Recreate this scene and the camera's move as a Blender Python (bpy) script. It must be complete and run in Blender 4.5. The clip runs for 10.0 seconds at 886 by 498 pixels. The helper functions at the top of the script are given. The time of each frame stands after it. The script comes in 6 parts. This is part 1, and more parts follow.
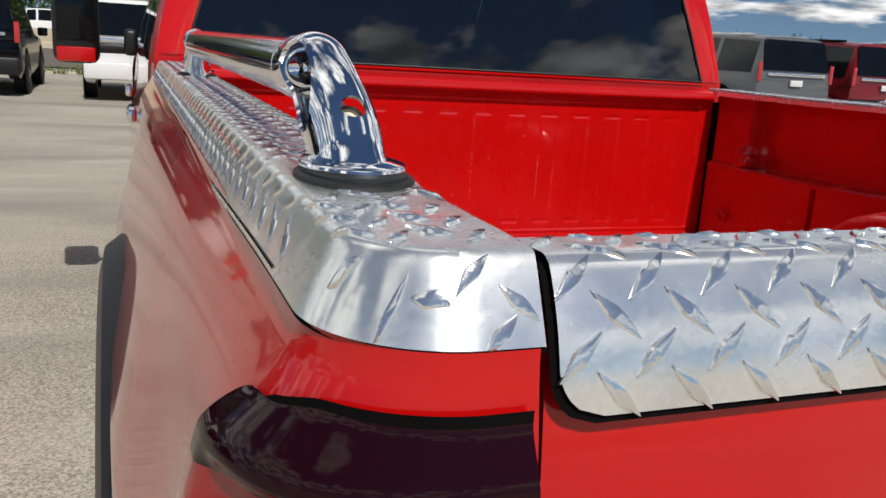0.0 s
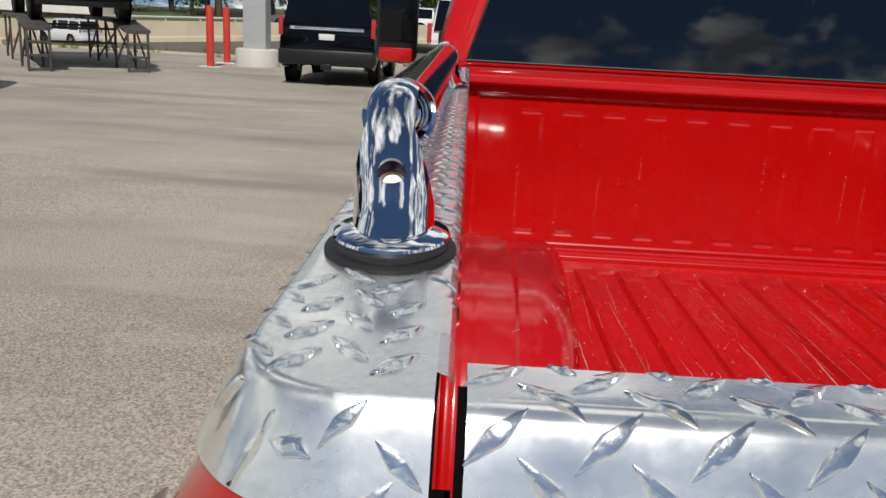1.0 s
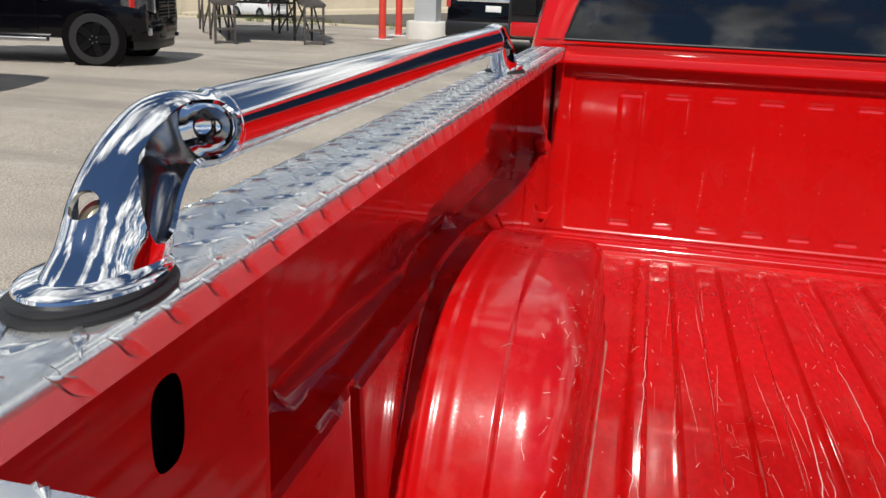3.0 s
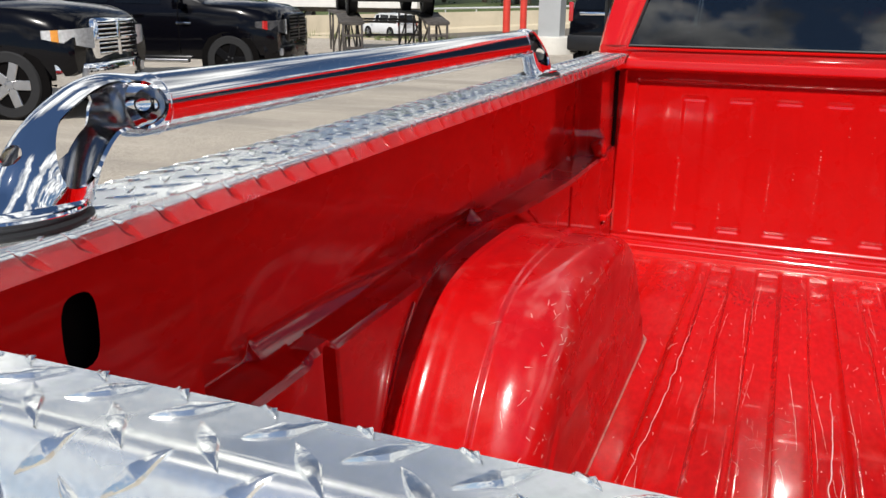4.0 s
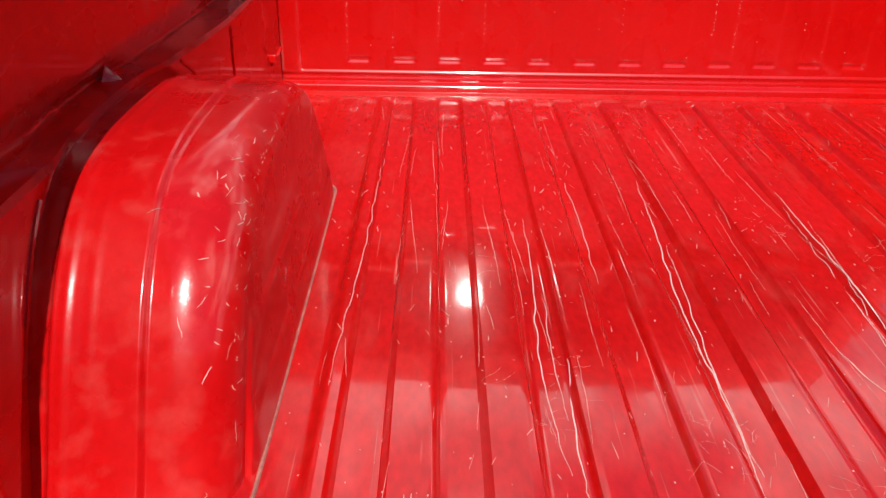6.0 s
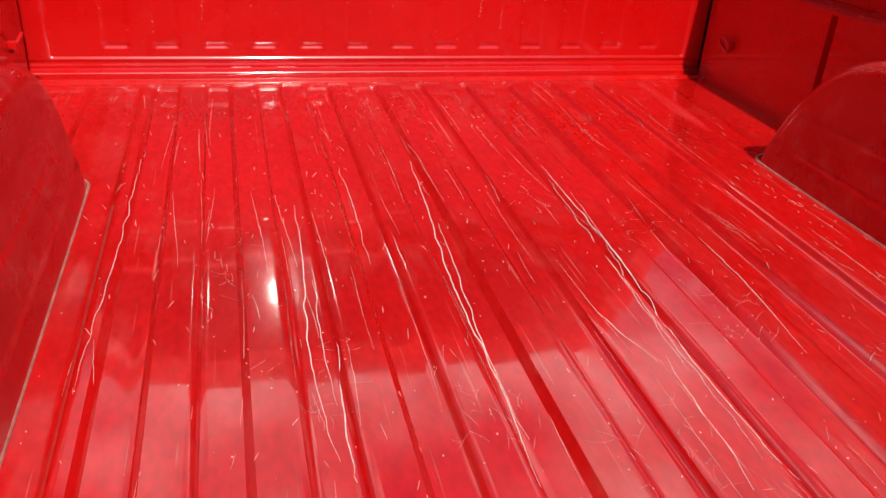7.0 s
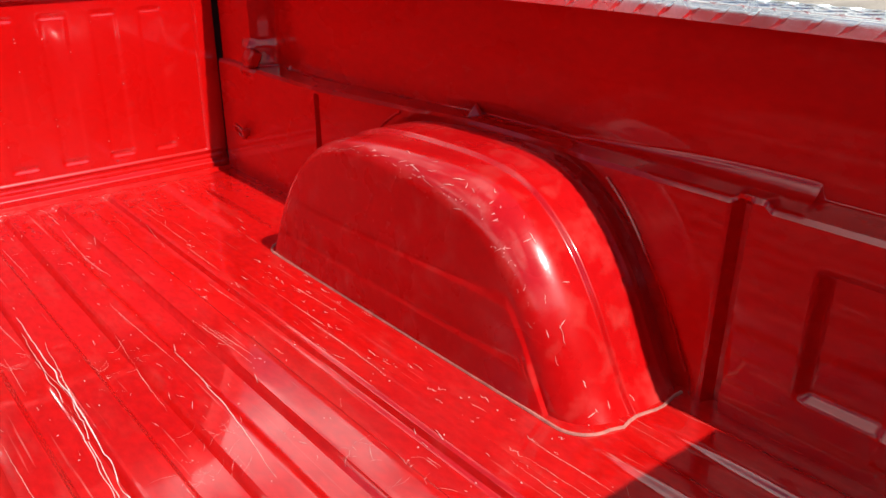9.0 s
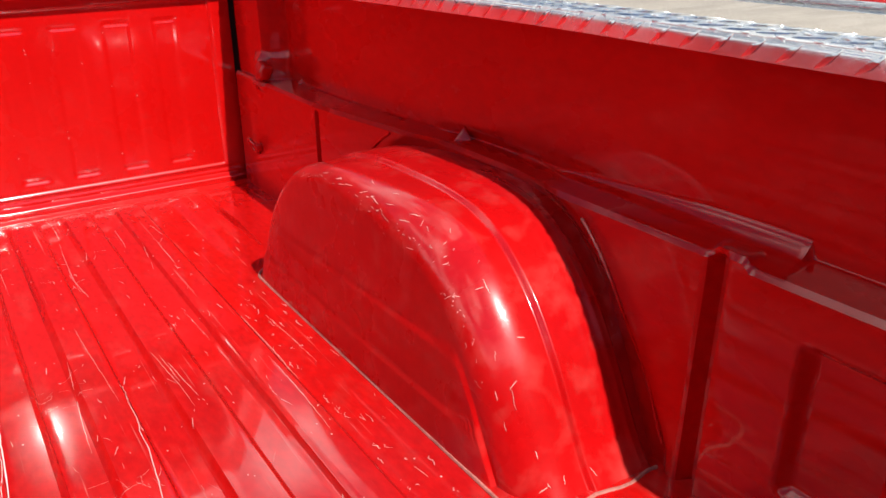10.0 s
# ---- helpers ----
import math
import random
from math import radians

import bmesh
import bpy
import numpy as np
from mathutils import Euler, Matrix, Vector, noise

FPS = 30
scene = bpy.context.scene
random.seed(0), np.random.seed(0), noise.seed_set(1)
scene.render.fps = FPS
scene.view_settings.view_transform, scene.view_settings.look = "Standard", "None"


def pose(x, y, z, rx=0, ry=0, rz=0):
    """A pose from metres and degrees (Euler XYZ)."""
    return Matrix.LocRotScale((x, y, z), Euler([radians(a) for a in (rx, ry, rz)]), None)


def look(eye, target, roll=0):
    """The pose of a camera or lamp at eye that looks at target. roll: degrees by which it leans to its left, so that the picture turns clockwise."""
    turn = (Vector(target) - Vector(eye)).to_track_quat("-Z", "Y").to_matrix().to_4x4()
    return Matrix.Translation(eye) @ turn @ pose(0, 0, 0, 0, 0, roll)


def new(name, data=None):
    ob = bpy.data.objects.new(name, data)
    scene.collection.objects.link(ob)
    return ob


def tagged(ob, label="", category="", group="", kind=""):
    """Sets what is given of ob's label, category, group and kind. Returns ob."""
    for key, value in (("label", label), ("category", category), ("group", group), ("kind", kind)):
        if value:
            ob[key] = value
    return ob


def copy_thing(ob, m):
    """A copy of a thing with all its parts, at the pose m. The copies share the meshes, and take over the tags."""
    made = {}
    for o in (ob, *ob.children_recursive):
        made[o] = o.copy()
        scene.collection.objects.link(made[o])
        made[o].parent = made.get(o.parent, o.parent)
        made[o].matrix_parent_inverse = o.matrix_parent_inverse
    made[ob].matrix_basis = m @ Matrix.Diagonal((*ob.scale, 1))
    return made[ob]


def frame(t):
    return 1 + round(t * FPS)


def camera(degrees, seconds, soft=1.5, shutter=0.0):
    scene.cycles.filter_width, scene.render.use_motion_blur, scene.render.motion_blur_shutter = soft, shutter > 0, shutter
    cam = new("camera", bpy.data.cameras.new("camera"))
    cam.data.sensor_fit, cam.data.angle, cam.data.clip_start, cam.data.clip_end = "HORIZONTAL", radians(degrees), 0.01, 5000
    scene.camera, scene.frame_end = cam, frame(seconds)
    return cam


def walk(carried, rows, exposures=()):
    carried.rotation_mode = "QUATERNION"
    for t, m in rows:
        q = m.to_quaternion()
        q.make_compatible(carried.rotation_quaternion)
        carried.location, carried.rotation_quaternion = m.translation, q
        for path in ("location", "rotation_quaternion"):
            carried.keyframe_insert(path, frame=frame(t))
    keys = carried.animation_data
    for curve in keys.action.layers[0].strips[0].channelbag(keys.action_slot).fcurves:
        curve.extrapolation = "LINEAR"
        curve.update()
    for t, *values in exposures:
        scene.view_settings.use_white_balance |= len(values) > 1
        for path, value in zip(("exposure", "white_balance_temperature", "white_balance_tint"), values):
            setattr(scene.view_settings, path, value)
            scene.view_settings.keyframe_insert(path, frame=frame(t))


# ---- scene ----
cam = camera(55.6, 10.0)
PATH = [
    (0, (-0.988, -0.142, 1.509), (-0.288, 1.672, 1.042), 3.6),
    (0.5, (-0.907, -0.098, 1.536), (-0.597, 1.809, 1.017), 3.3),
    (1, (-0.826, -0.091, 1.549), (-0.863, 1.839, 1.024), 3.1),
    (1.5, (-0.769, -0.042, 1.547), (-0.934, 1.876, 1.004), 2.8),
    (2, (-0.717, 0.006, 1.566), (-0.982, 1.915, 1.034), 3.4),
    (2.5, (-0.688, 0.02, 1.573), (-1.064, 1.908, 1.032), 2.7),
    (3, (-0.621, 0.018, 1.575), (-1.046, 1.876, 0.97), 2.3),
    (3.2, (-0.582, 0.013, 1.575), (-1.029, 1.859, 0.948), 2.4),
    (4.3, (-0.399, -0.028, 1.564), (-1.159, 1.734, 1.0), 0.2),
    (4.5, (-0.385, -0.019, 1.567), (-1.079, 1.765, 0.989), 0.3),
    (5, (-0.393, 0.031, 1.567), (-0.872, 1.856, 0.901), -0.5),
    (5.5, (-0.451, 0.104, 1.544), (-0.682, 1.89, 0.674), 0.1),
    (6, (-0.461, 0.145, 1.535), (-0.437, 1.919, 0.613), 1.1),
    (6.2, (-0.45, 0.157, 1.531), (-0.335, 1.926, 0.605), 0.6),
    (7.3, (-0.348, 0.162, 1.509), (0.265, 1.829, 0.59), 4.3),
    (7.5, (-0.3, 0.164, 1.513), (0.414, 1.791, 0.596), 3.5),
    (8, (-0.199, 0.176, 1.52), (0.739, 1.714, 0.651), 2.0),
    (8.5, (-0.118, 0.17, 1.547), (1.023, 1.601, 0.739), 1.5),
    (9, (-0.053, 0.151, 1.554), (1.097, 1.599, 0.791), -0.4),
    (9.5, (0.093, 0.146, 1.552), (1.158, 1.663, 0.802), -0.2),
    (10, (0.171, 0.147, 1.556), (1.146, 1.723, 0.803), -1.0),
]
walk(cam, [(t, look(eye, target, roll)) for t, eye, target, roll in PATH], exposures=[(0, -0.30), (1.0, -0.43), (2.5, -0.20), (4.5, 0.10), (5.4, 0.13), (6.2, 0.13), (7.5, 0.05), (8.2, 0.14), (9, 0.36), (10, 0.40)])

# ---- light ----
GZ = 0.10                      # the lot's surface
SUN = Vector((0.04, -0.66, 0.75)).normalized()
sun = new("sun", bpy.data.lights.new("sun", "SUN"))
sun.data.energy, sun.data.angle, sun.data.color = 4.6, radians(0.55), (1.0, 0.955, 0.89)
sun.matrix_world = look(SUN * 60, (0, 0, 0))
world = bpy.data.worlds.new("sky")
scene.world = world
world.use_nodes = True
wt = world.node_tree
wt.nodes.clear()


def wnode(kind, **values):
    n = wt.nodes.new(kind)
    for k, v in values.items():
        n.inputs[k].default_value = v
    return n


sky = wt.nodes.new("ShaderNodeTexSky")
sky.sky_type, sky.sun_disc = "NISHITA", False
sky.sun_elevation, sky.sun_rotation = math.asin(SUN.z), math.pi
lifted = wt.nodes.new("ShaderNodeVectorMath")
lifted.inputs[1].default_value = (0, 0, 0.10)
sky.air_density, sky.dust_density, sky.ozone_density = 1.0, 0.1, 6.0
tc = wt.nodes.new("ShaderNodeTexCoord")
sep = wt.nodes.new("ShaderNodeSeparateXYZ")
wt.links.new(tc.outputs["Generated"], lifted.inputs[0])
wt.links.new(lifted.outputs[0], sky.inputs["Vector"])
wt.links.new(tc.outputs["Generated"], sep.inputs[0])
up = wt.nodes.new("ShaderNodeMath")
up.operation = "ADD"
up.inputs[1].default_value = 0.16
wt.links.new(sep.outputs["Z"], up.inputs[0])
flat = wt.nodes.new("ShaderNodeVectorMath")
flat.operation = "DIVIDE"
both = wt.nodes.new("ShaderNodeCombineXYZ")
for i in range(3):
    wt.links.new(up.outputs[0], both.inputs[i])
wt.links.new(tc.outputs["Generated"], flat.inputs[0])
shift = wt.nodes.new("ShaderNodeVectorMath")
shift.inputs[1].default_value = (7.3, 4.1, 2.2)
wt.links.new(flat.outputs[0], shift.inputs[0])
wt.links.new(both.outputs[0], flat.inputs[1])
puff = wnode("ShaderNodeTexNoise", Scale=1.6, Detail=6.0, Roughness=0.52)
wt.links.new(shift.outputs[0], puff.inputs["Vector"])
cover = wt.nodes.new("ShaderNodeValToRGB")
cover.color_ramp.elements[0].position, cover.color_ramp.elements[1].position = 0.488, 0.562
# heaped cumulus low over the horizon: denser towards the ground, ragged on top
lump = wnode("ShaderNodeTexNoise", Scale=8.5, Detail=9.0, Roughness=0.58)
stretch_up = wt.nodes.new("ShaderNodeVectorMath")
stretch_up.operation = "MULTIPLY"
stretch_up.inputs[1].default_value = (1.0, 1.0, 1.9)
wt.links.new(tc.outputs["Generated"], stretch_up.inputs[0])
wt.links.new(stretch_up.outputs[0], lump.inputs["Vector"])
bank = wt.nodes.new("ShaderNodeValToRGB")
bank.color_ramp.elements[0].position, bank.color_ramp.elements[0].color = 0.07, (0, 0, 0, 1)
bank.color_ramp.elements[1].position, bank.color_ramp.elements[1].color = 0.42, (0.2, 0.2, 0.2, 1)
for place, amount in ((0.15, 0.56), (0.25, 0.59), (0.285, 0.56), (0.335, 0.42)):
    bank.color_ramp.elements.new(place).color = (amount, amount, amount, 1)
wt.links.new(sep.outputs["Z"], bank.inputs["Fac"])
heap = wt.nodes.new("ShaderNodeMath")
wt.links.new(lump.outputs["Fac"], heap.inputs[0])
wt.links.new(bank.outputs["Color"], heap.inputs[1])
piled = wt.nodes.new("ShaderNodeMapRange")
piled.inputs["From Min"].default_value, piled.inputs["From Max"].default_value = 1.0, 1.09
wt.links.new(heap.outputs[0], piled.inputs["Value"])
# fewer high clouds on the sun's side
clearing = wt.nodes.new("ShaderNodeMapRange")
clearing.inputs["From Min"].default_value, clearing.inputs["From Max"].default_value = -0.35, -0.75
clearing.inputs["To Max"].default_value = 0.20
wt.links.new(sep.outputs["Y"], clearing.inputs["Value"])
thinned = wt.nodes.new("ShaderNodeMath")
thinned.operation = "SUBTRACT"
wt.links.new(puff.outputs["Fac"], thinned.inputs[0])
wt.links.new(clearing.outputs[0], thinned.inputs[1])
wt.links.new(thinned.outputs[0], cover.inputs["Fac"])
shade = wnode("ShaderNodeTexNoise", Scale=4.2, Detail=10.0)
wt.links.new(flat.outputs[0], shade.inputs["Vector"])
grey = wt.nodes.new("ShaderNodeValToRGB")
grey.color_ramp.elements[0].color, grey.color_ramp.elements[1].color = (5.0, 5.3, 5.8, 1), (20.0, 20.0, 19.6, 1)
grey.color_ramp.elements[0].position, grey.color_ramp.elements[1].position = 0.36, 0.62
wt.links.new(shade.outputs["Fac"], grey.inputs["Fac"])
mix = wt.nodes.new("ShaderNodeMixRGB")
either = wt.nodes.new("ShaderNodeMath")
either.operation = "MAXIMUM"
wt.links.new(cover.outputs["Color"], either.inputs[0])
wt.links.new(piled.outputs[0], either.inputs[1])
wt.links.new(either.outputs[0], mix.inputs["Fac"])
wt.links.new(sky.outputs[0], mix.inputs[1])
wt.links.new(grey.outputs["Color"], mix.inputs[2])
back = wnode("ShaderNodeBackground", Strength=0.068)
wt.links.new(mix.outputs[0], back.inputs["Color"])
out = wt.nodes.new("ShaderNodeOutputWorld")
wt.links.new(back.outputs[0], out.inputs["Surface"])

# ---- materials ----


def material(name, color, rough=0.5, metal=0.0, coat=0.0, vary=0.0, scale=6.0, fine=0.0, fine_scale=120.0, bump=0.0, bump_scale=200.0,
             rough_vary=0.0, spec=0.5, transmission=0.0, stretch=(1, 1, 1), emit=0.0, island=0.0):
    """A surface with wear at two scales: broad patches and fine grain, and a fine relief."""
    m = bpy.data.materials.new(name)
    m.use_nodes = True
    t = m.node_tree
    b = t.nodes["Principled BSDF"]
    b.inputs["Base Color"].default_value = (*color, 1)
    b.inputs["Roughness"].default_value = rough
    b.inputs["Metallic"].default_value = metal
    b.inputs["Coat Weight"].default_value = coat
    b.inputs["Coat Roughness"].default_value = 0.04
    b.inputs["Specular IOR Level"].default_value = spec
    b.inputs["Transmission Weight"].default_value = transmission
    if emit:
        b.inputs["Emission Color"].default_value = (*color, 1)
        b.inputs["Emission Strength"].default_value = emit
    co = t.nodes.new("ShaderNodeTexCoord")
    mp = t.nodes.new("ShaderNodeMapping")
    mp.inputs["Scale"].default_value = stretch
    t.links.new(co.outputs["Object"], mp.inputs["Vector"])

    def noise_of(s, detail):
        n = t.nodes.new("ShaderNodeTexNoise")
        n.inputs["Scale"].default_value, n.inputs["Detail"].default_value = s, detail
        t.links.new(mp.outputs[0], n.inputs["Vector"])
        return n.outputs["Fac"]

    def spread(fac, lo, hi):
        r = t.nodes.new("ShaderNodeMapRange")
        r.inputs["From Min"].default_value, r.inputs["From Max"].default_value = 0.3, 0.7
        r.inputs["To Min"].default_value, r.inputs["To Max"].default_value = lo, hi
        t.links.new(fac, r.inputs["Value"])
        return r.outputs[0]

    if vary or fine or island:
        last = None
        for amount, s, d in ((vary, scale, 5.0), (fine, fine_scale, 2.0)):
            if amount:
                k = spread(noise_of(s, d), 1 - amount, 1 + amount)
                if last is None:
                    last = k
                else:
                    mu = t.nodes.new("ShaderNodeMath")
                    mu.operation = "MULTIPLY"
                    t.links.new(last, mu.inputs[0])
                    t.links.new(k, mu.inputs[1])
                    last = mu.outputs[0]
        if island:
            g = t.nodes.new("ShaderNodeNewGeometry")
            k = t.nodes.new("ShaderNodeMapRange")
            k.inputs["To Min"].default_value, k.inputs["To Max"].default_value = 1 - island, 1 + island
            t.links.new(g.outputs["Random Per Island"], k.inputs["Value"])
            mu = t.nodes.new("ShaderNodeMath")
            mu.operation = "MULTIPLY"
            t.links.new(k.outputs[0], mu.inputs[0])
            if last is None:
                mu.inputs[1].default_value = 1.0
            else:
                t.links.new(last, mu.inputs[1])
            last = mu.outputs[0]
        sc = t.nodes.new("ShaderNodeVectorMath")
        sc.operation = "SCALE"
        sc.inputs[0].default_value = color
        t.links.new(last, sc.inputs["Scale"])
        t.links.new(sc.outputs[0], b.inputs["Base Color"])
    if rough_vary:
        t.links.new(spread(noise_of(scale * 1.7, 6.0), max(rough - rough_vary, 0.02), rough + rough_vary), b.inputs["Roughness"])
    if bump:
        bp = t.nodes.new("ShaderNodeBump")
        bp.inputs["Strength"].default_value, bp.inputs["Distance"].default_value = bump, 0.002
        t.links.new(noise_of(bump_scale, 3.0), bp.inputs["Height"])
        t.links.new(bp.outputs[0], b.inputs["Normal"])
    return m


def blended(m, other, scale, lo, hi, amount=1.0, stretch=(1, 1, 1), detail=6.0):
    """Mixes a second colour into m's base colour in patches of noise."""
    t = m.node_tree
    b = t.nodes["Principled BSDF"]
    old = b.inputs["Base Color"]
    mx = t.nodes.new("ShaderNodeMixRGB")
    mx.inputs[1].default_value = old.default_value
    if old.is_linked:
        t.links.new(old.links[0].from_socket, mx.inputs[1])
    mx.inputs[2].default_value = (*other, 1)
    co = t.nodes.new("ShaderNodeTexCoord")
    mp = t.nodes.new("ShaderNodeMapping")
    mp.inputs["Scale"].default_value = stretch
    n = t.nodes.new("ShaderNodeTexNoise")
    n.inputs["Scale"].default_value, n.inputs["Detail"].default_value = scale, detail
    r = t.nodes.new("ShaderNodeMapRange")
    r.inputs["From Min"].default_value, r.inputs["From Max"].default_value = lo, hi
    r.inputs["To Max"].default_value = amount
    t.links.new(co.outputs["Object"], mp.inputs["Vector"])
    t.links.new(mp.outputs[0], n.inputs["Vector"])
    t.links.new(n.outputs["Fac"], r.inputs["Value"])
    t.links.new(r.outputs[0], mx.inputs["Fac"])
    t.links.new(mx.outputs[0], b.inputs["Base Color"])
    return m


RED = (0.51, 0.0026, 0.0024)
PAINT = material("red_paint", RED, 0.34, coat=1.0, spec=0.12, vary=0.05, scale=3.0, bump=0.03, bump_scale=35.0, rough_vary=0.08)
BED = blended(material("worn_red_paint", RED, 0.30, coat=1.0, spec=0.10, vary=0.07, scale=5.0, fine=0.06, fine_scale=90.0, bump=0.05, bump_scale=28.0, rough_vary=0.12, stretch=(1, 0.5, 1)),
              (0.60, 0.10, 0.085), 38.0, 0.60, 0.80, 0.12, stretch=(1, 0.30, 1), detail=9.0)
BED = blended(BED, (0.66, 0.20, 0.17), 150.0, 0.70, 0.78, 0.15, stretch=(1, 0.035, 0.04), detail=3.0)
BULKPAINT = blended(material("glossy_bulkhead_paint", RED, 0.28, coat=1.0, spec=0.2, vary=0.05, scale=4.0, fine=0.03, fine_scale=90.0, bump=0.03, bump_scale=20.0, rough_vary=0.06),
                    (0.60, 0.08, 0.07), 30.0, 0.62, 0.82, 0.12, detail=9.0)
BULKPAINT.node_tree.nodes["Principled BSDF"].inputs["Coat Roughness"].default_value = 0.06
BULKPAINT.node_tree.nodes["Principled BSDF"].inputs["Coat IOR"].default_value = 1.7
HOUSE = blended(material("faded_wheelhouse_paint", (0.50, 0.003, 0.004), 0.30, coat=0.8, spec=0.25, vary=0.08, scale=6.0, fine=0.05, fine_scale=80.0, bump=0.05, bump_scale=24.0, rough_vary=0.10),
                (0.60, 0.10, 0.085), 22.0, 0.52, 0.76, 0.32, detail=10.0)
HOUSE.node_tree.nodes["Principled BSDF"].inputs["Coat Roughness"].default_value = 0.20
HOUSE.node_tree.nodes["Principled BSDF"].inputs["Coat IOR"].default_value = 1.62
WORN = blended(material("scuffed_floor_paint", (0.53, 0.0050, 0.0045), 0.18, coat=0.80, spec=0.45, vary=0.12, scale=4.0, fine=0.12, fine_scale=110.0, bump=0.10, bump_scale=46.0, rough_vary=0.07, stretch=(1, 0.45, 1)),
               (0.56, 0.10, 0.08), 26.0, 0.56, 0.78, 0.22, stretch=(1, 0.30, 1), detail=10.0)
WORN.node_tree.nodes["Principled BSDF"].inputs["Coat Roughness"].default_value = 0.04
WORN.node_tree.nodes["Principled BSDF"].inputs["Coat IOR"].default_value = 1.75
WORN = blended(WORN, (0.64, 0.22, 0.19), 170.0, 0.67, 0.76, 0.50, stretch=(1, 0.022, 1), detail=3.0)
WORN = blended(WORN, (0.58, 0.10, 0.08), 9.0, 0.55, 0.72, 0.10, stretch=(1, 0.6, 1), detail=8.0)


def rubbed(m, weight, rough, fine=420.0):
    """Lets the clear coat of m thin out and dull in rubbed streaks and crossing hairlines."""
    t = m.node_tree
    b = t.nodes["Principled BSDF"]
    co = t.nodes.new("ShaderNodeTexCoord")
    total = None
    for turn, s, squash, lo, hi in ((4, fine, 0.04, 0.50, 0.70), (-17, fine * 0.7, 0.05, 0.56, 0.72), (38, fine * 0.6, 0.06, 0.60, 0.74), (0, 34.0, 0.5, 0.45, 0.68)):
        mp = t.nodes.new("ShaderNodeMapping")
        mp.inputs["Rotation"].default_value = (0, 0, radians(turn))
        mp.inputs["Scale"].default_value = (1, squash, 1)
        n = t.nodes.new("ShaderNodeTexNoise")
        n.inputs["Scale"].default_value, n.inputs["Detail"].default_value = s, 4.0
        r = t.nodes.new("ShaderNodeMapRange")
        r.inputs["From Min"].default_value, r.inputs["From Max"].default_value = lo, hi
        t.links.new(co.outputs["Object"], mp.inputs["Vector"])
        t.links.new(mp.outputs[0], n.inputs["Vector"])
        t.links.new(n.outputs["Fac"], r.inputs["Value"])
        if total is None:
            total = r.outputs[0]
        else:
            mx = t.nodes.new("ShaderNodeMath")
            mx.operation = "MAXIMUM"
            t.links.new(total, mx.inputs[0])
            t.links.new(r.outputs[0], mx.inputs[1])
            total = mx.outputs[0]
    for socket, (clean, worn) in (("Coat Weight", weight), ("Coat Roughness", rough)):
        r = t.nodes.new("ShaderNodeMapRange")
        r.inputs["To Min"].default_value, r.inputs["To Max"].default_value = clean, worn
        t.links.new(total, r.inputs["Value"])
        t.links.new(r.outputs[0], b.inputs[socket])
    return m


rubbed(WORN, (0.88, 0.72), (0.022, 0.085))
rubbed(HOUSE, (0.85, 0.72), (0.06, 0.18), 300.0)
BED.node_tree.nodes["Principled BSDF"].inputs["Coat Roughness"].default_value = 0.05
BED.node_tree.nodes["Principled BSDF"].inputs["Coat IOR"].default_value = 1.52
PLATE = material("bright_aluminium", (0.94, 0.955, 0.925), 0.225, metal=0.84, vary=0.13, scale=11.0, fine=0.06, fine_scale=260.0, bump=0.12, bump_scale=42.0, rough_vary=0.11)
TREAD = material("polished_aluminium", (0.91, 0.92, 0.90), 0.15, metal=0.94, bump=0.10, bump_scale=300.0, vary=0.08, scale=60.0)
CHROME = material("chrome", (0.90, 0.91, 0.93), 0.025, metal=1.0, vary=0.02, scale=9.0, rough_vary=0.012)
STEEL = material("stainless_tube", (0.80, 0.80, 0.80), 0.10, metal=1.0, bump=0.03, bump_scale=120.0, rough_vary=0.05, stretch=(1, 0.05, 1))
RUBBER = material("black_rubber", (0.013, 0.013, 0.014), 0.55, vary=0.15, scale=40.0, bump=0.15, bump_scale=400.0)
PLASTIC = material("black_plastic", (0.007, 0.007, 0.008), 0.42, vary=0.2, scale=12.0, bump=0.2, bump_scale=600.0)
# near-black: the shade of gaps and hollows is put into this colour
DARK = material("shade_black", (0.003, 0.0025, 0.0025), 0.9, spec=0.1, vary=0.2, scale=20.0)
LENS = material("smoked_red_lens", (0.014, 0.0015, 0.004), 0.04, vary=0.1, scale=20.0, spec=0.22)
LAMPRED = material("dark_red_lens", (0.34, 0.007, 0.008), 0.06, vary=0.4, scale=14.0, spec=0.3, coat=0.7)


def pane_glass(name, tint, ior, rough):
    """Thin glazing: tinted see-through with the gloss of its faces."""
    m = bpy.data.materials.new(name)
    m.use_nodes = True
    t = m.node_tree
    t.nodes.clear()
    clear, gloss, mixed, facing, end = [t.nodes.new("ShaderNode" + k) for k in ("BsdfTransparent", "BsdfGlossy", "MixShader", "Fresnel", "OutputMaterial")]
    clear.inputs["Color"].default_value = (*tint, 1)
    gloss.inputs["Color"].default_value, gloss.inputs["Roughness"].default_value = (1, 1, 1, 1), rough
    facing.inputs["IOR"].default_value = ior
    t.links.new(facing.outputs[0], mixed.inputs[0])
    t.links.new(clear.outputs[0], mixed.inputs[1])
    t.links.new(gloss.outputs[0], mixed.inputs[2])
    t.links.new(mixed.outputs[0], end.inputs["Surface"])
    return m


